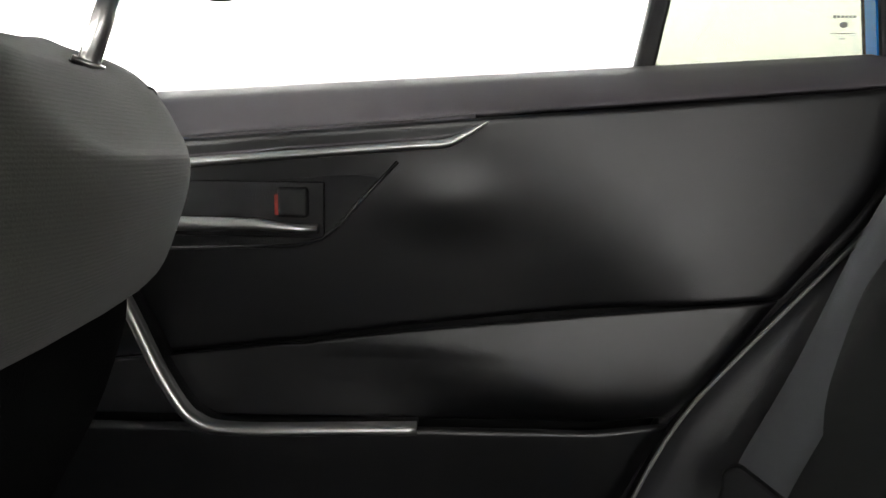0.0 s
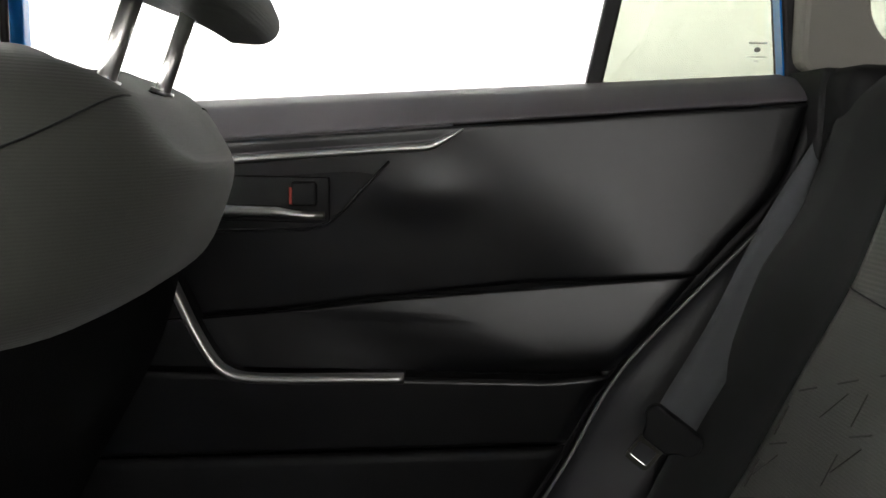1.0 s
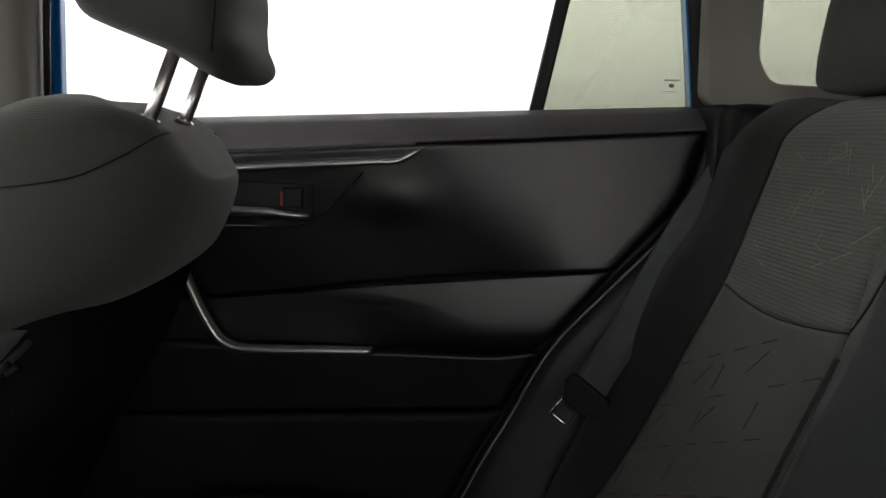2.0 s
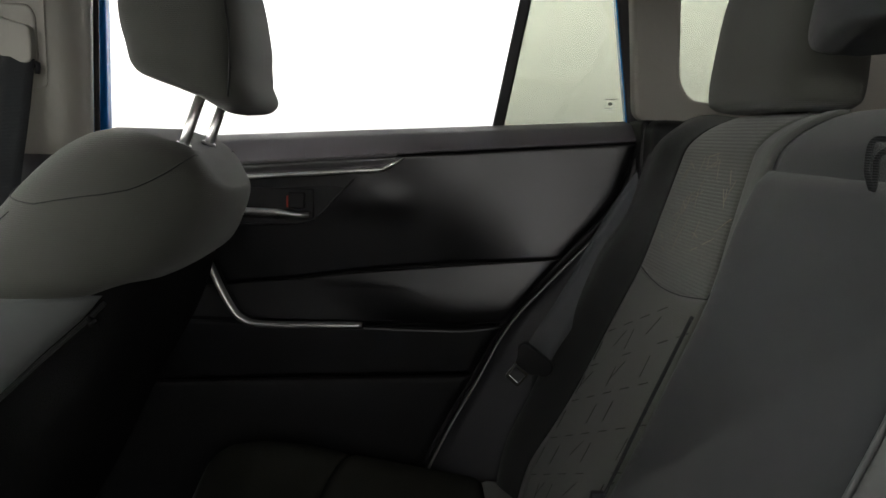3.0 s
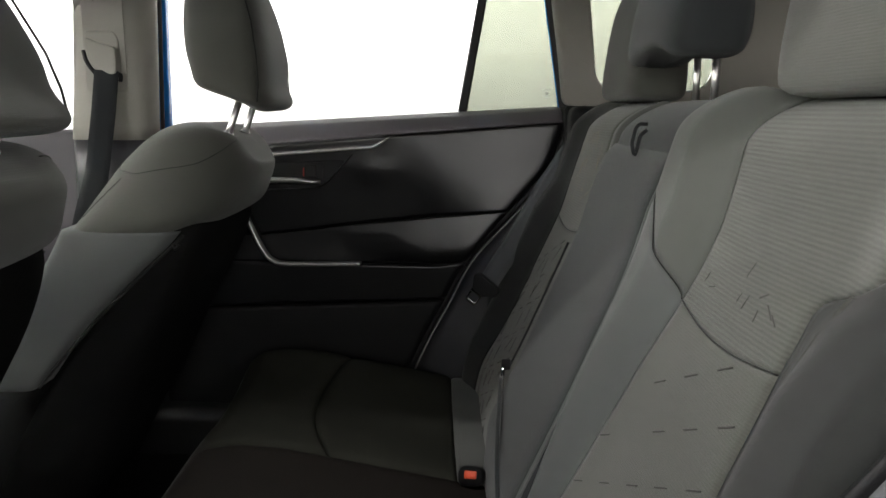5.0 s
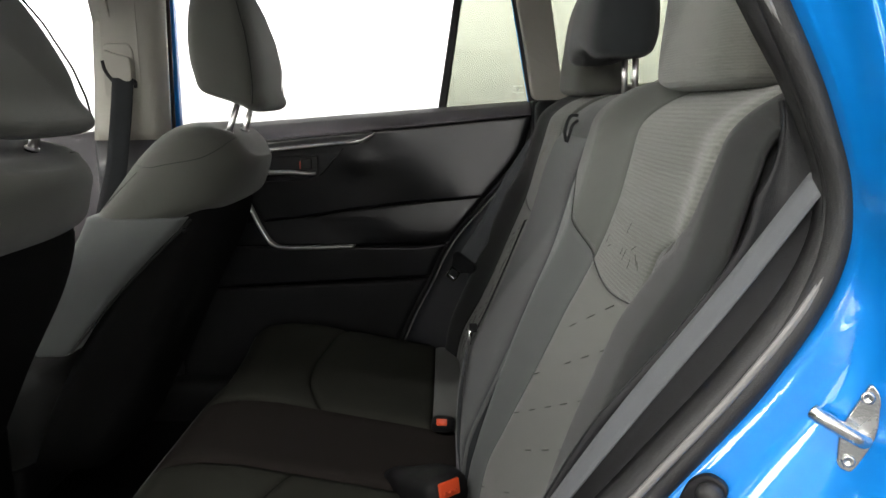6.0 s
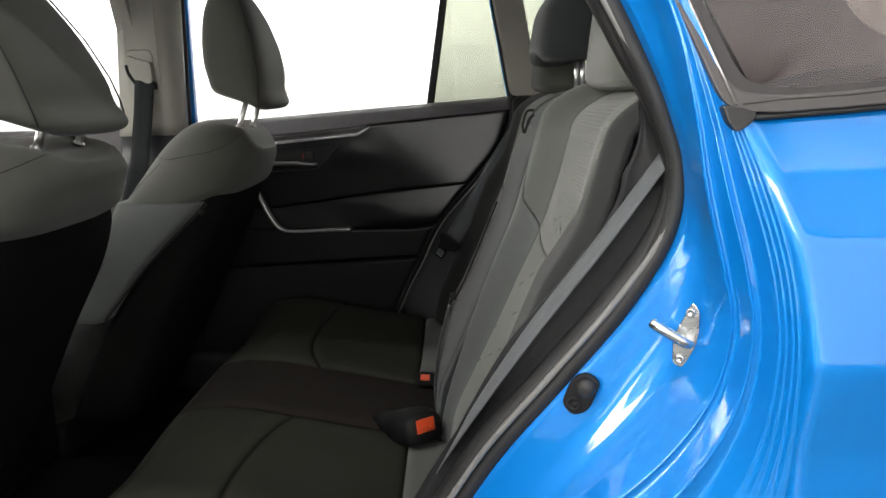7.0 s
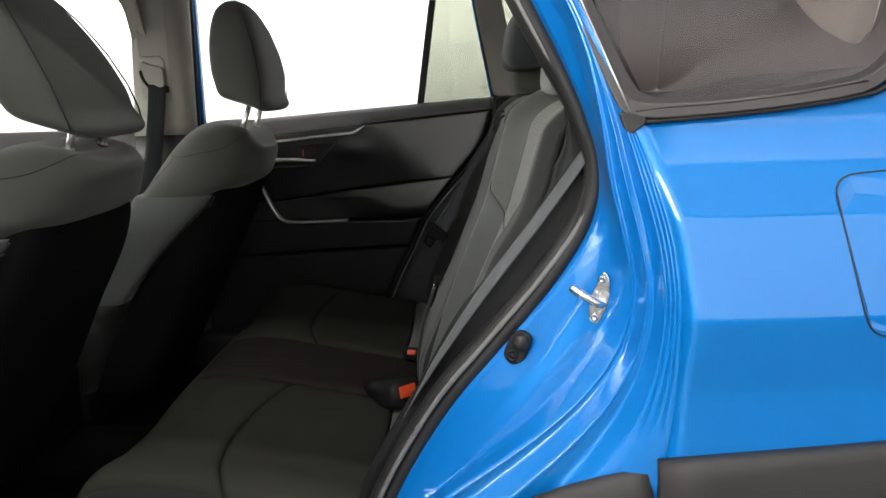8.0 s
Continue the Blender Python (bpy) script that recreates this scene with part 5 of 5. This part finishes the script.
for sg, nm in ((-1, "cushion_side"), (1, "cushion_side")):
    bench_patch(nm, lambda v: -0.215, lambda v: -0.03 + 0.055 * (2 * v - 1) ** 2, sg * 0.140, sg * 0.655, M_BENCH, "charcoal cloth front field, darkened for shade")
    bench_patch("cushion_insert", lambda v: -0.03 + 0.055 * (2 * v - 1) ** 2, 0.245, sg * 0.140, sg * 0.655, M_BENCH, "charcoal cloth sitting field, darkened for shade")
    bench_patch("cushion_rear", 0.245, 0.43, sg * 0.140, sg * 0.655, M_LIGHTC, "grey cloth rear field")
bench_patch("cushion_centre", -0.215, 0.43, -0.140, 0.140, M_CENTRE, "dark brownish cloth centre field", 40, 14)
rows = [[(-0.215 - 0.035 * math.sin(math.pi * w * 0.9), y, top_z(-0.215, y) - 0.006 - w * 0.20) for y in np.linspace(-0.655, 0.655, 30)] for w in np.linspace(0, 1, 10)]
v, f = grid(rows)
link("cushion_front", v, f, M_CLOTHD, bench, "black cloth front face", solid=0.01, face=(-1, 0, 0))
box("bench_base", (-0.24, -0.64, 0.27), (0.42, 0.64, 0.47), M_CLOTHD, bench, "", 0.02)
for sg in (-1, 1):
    rows = [[(x, sg * (0.655 + 0.012 * math.sin(math.pi * w)), top_z(x, sg * 0.655) - 0.006 - w * 0.2) for x in np.linspace(-0.215, 0.43, 20)] for w in np.linspace(0, 1, 8)]
    v, f = grid(rows)
    link("cushion_flank", v, f, M_CLOTHD, bench, "black cloth side face", solid=0.008, face=(0, sg, 0))


# ---------------------------------------------------------------- belts and buckles
def buckle(x, y, z, rz, pitch, label, scale=1.0):
    b = empty("belt_buckle", (0, 0, 0), 0, label, "seat belt buckle", "rear belt buckles")
    b.matrix_world = pose(x, y, z, 0, pitch, rz)
    rings = []
    for u in np.linspace(0, 1, 14):
        h = 0.011 + 0.012 * smooth01(u * 1.3) - 0.004 * smooth01((u - 0.85) / 0.15)
        w = 0.016 + 0.014 * smooth01(u * 1.5) - 0.004 * smooth01((u - 0.85) / 0.15)
        rings.append([((-0.075 + 0.100 * u) * scale, a * scale, c * scale) for a, c in oval(20, w, h, 3.2)])
    loft("housing", rings, M_BLACK, b, "black plastic buckle housing")
    bt = box("release_button", (0.019 * scale, -0.014 * scale, -0.004 * scale), (0.0275 * scale, 0.014 * scale, 0.0135 * scale), M_RED, b, "orange red release button", 0.002)
    for q in (-0.007, 0.0, 0.007):
        box("press_mark", (0.0268 * scale, (q - 0.002) * scale, 0.0), (0.0285 * scale, (q + 0.002) * scale, 0.003 * scale), M_RED, bt, "", 0.0)
    return b


buckle(0.256, -0.178, 0.528, -50, -10, "black belt buckle with orange red button on the bench", 1.45)
buckle(0.268, 0.115, 0.515, -100, -20, "small black belt buckle with orange red button", 0.75)

# belt over the far seat: webbing, tongue, stopper
fb = empty("seat_belt", (0, 0, 0), 0, "grey webbing seat belt with chrome tongue beside the seat", "seat belt", "rear seat belts")
path = spline([(0.560, 0.665, 1.130), (0.518, 0.658, 1.05), (0.450, 0.638, 0.95), (0.388, 0.618, 0.84), (0.338, 0.602, 0.765), (0.321, 0.596, 0.735)], 24)
band("webbing", path, (-0.45, -0.9, 0.1), 0.047, 0.0014, M_BELT, fb, "grey belt webbing")
path = spline([(0.348, 0.622, 0.735), (0.345, 0.632, 0.66), (0.340, 0.638, 0.58), (0.340, 0.642, 0.50)], 12)
band("lower_webbing", path, (-0.6, -0.8, 0.1), 0.047, 0.0014, M_BELTD, fb, "dark belt webbing")


def tongue(parent, m):
    ob = slab("tongue_grip", rounded([(-0.036, 0.008), (-0.031, 0.022), (0.031, 0.022), (0.036, 0.008), (0.032, -0.004), (0.018, -0.010), (0.012, -0.018), (-0.022, -0.018), (-0.026, -0.004)], 0.007, 3), -0.007, 0.007, lambda a, b, d: m @ Vector((a, d, b)), M_BLACK, parent, "black plastic tongue grip", 0.003)
    o, i = rounded([(-0.022, -0.012), (0.008, -0.012), (0.008, -0.050), (-0.022, -0.050)], 0.006, 3), rounded([(-0.0175, -0.024), (0.0035, -0.024), (0.0035, -0.043), (-0.0175, -0.043)], 0.003, 3)
    ringslab("tongue_plate", o, i, -0.0012, 0.0012, lambda a, b, d: m @ Vector((a, d, b)), M_CHROME, parent, "chrome tongue plate", 0.0006)
    return ob


tongue(fb, Matrix.Translation((0.316, 0.588, 0.736)) @ Matrix.Rotation(radians(-24), 4, "Z") @ Matrix.Rotation(radians(34), 4, "Y"))

# near belt across the opening's inner side
nb = empty("seat_belt", (0, 0, 0), 0, "grey webbing seat belt hanging beside the near seat", "seat belt", "rear seat belts")
path = spline([(0.632, -0.735, 1.142), (0.579, -0.738, 1.075), (0.504, -0.742, 0.975), (0.427, -0.740, 0.875), (0.357, -0.726, 0.768), (0.306, -0.700, 0.671), (0.278, -0.675, 0.584)], 30)
band("webbing", path, [(-0.75 - 0.2 * smooth01((k - 12) / 14), -0.55 + 0.80 * smooth01((k - 12) / 14), 0.3) for k in range(30)], 0.020, 0.0014, M_BELT, nb, "grey belt webbing")
box("anchor", (0.255, -0.700, 0.565), (0.320, -0.655, 0.60), M_BLACK, nb, "black plastic belt anchor", 0.008)

# centre belt tongue hanging beside the armrest
cb = empty("seat_belt", (0, 0, 0), 0, "dark centre seat belt with small chrome tongue", "seat belt", "rear seat belts")
path = spline([(0.436, 0.219, 0.900), (0.394, 0.219, 0.80), (0.358, 0.212, 0.72), (0.336, 0.200, 0.680)], 14)
band("webbing", path, (1, 0, 0), 0.005, 0.0030, M_BELTD, cb, "black belt webbing")
box("clip", (0.322, 0.192, 0.676), (0.338, 0.202, 0.694), M_BLACK, cb, "black plastic clip", 0.002)
m = Matrix.Translation((0.326, 0.196, 0.680)) @ Matrix.Rotation(radians(62), 4, "Z") @ Matrix.Rotation(radians(20), 4, "Y")
o, i = rounded([(-0.006, 0.0), (0.006, 0.0), (0.006, -0.030), (-0.006, -0.030)], 0.003, 3), rounded([(-0.003, -0.012), (0.003, -0.012), (0.003, -0.025), (-0.003, -0.025)], 0.0015, 3)
ringslab("tongue_plate", o, i, -0.0012, 0.0012, lambda a, b, d: m @ Vector((a, d, b)), M_CHROME, cb, "chrome tongue plate", 0.0006)

# front passenger belt on the centre pillar
pb = empty("seat_belt", (0, 0, 0), 0, "black front seat belt hanging from a grey shoulder anchor", "seat belt")
path = spline([(-0.530, 0.682, 1.206), (-0.531, 0.679, 1.185), (-0.537, 0.672, 1.12), (-0.547, 0.668, 1.05), (-0.560, 0.664, 0.97), (-0.590, 0.655, 0.86), (-0.62, 0.64, 0.70)], 26)
band("webbing", path, (0.15, -1, 0.0), 0.052, 0.0016, M_BELTD, pb, "black belt webbing")


def on_pillar(a, b, d):
    return (a, 0.704 - 0.13 * (b - 1.25) - d, b)


slab("anchor_base", rounded([(-0.577, 1.287), (-0.568, 1.292), (-0.513, 1.292), (-0.503, 1.276), (-0.504, 1.200), (-0.530, 1.196), (-0.562, 1.206), (-0.577, 1.250)], 0.012, 4), 0.0, 0.012, on_pillar, M_GREYTRIM, pb, "warm grey anchor base", 0.004)
slab("anchor_cover", rounded([(-0.572, 1.278), (-0.548, 1.267), (-0.506, 1.256), (-0.505, 1.230), (-0.508, 1.199), (-0.528, 1.195), (-0.548, 1.200), (-0.563, 1.216), (-0.571, 1.240)], 0.010, 4), 0.006, 0.030, on_pillar, M_GREYTRIM, pb, "warm grey belt anchor cover", 0.005)
tube("anchor_loop", spline([on_pillar(a, b, 0.020) for a, b in ((-0.579, 1.250), (-0.575, 1.226), (-0.561, 1.203), (-0.551, 1.194), (-0.536, 1.192), (-0.512, 1.194), (-0.502, 1.198), (-0.504, 1.182))], 24), 0.0046, M_BLACK, pb, "black belt guide", 8)
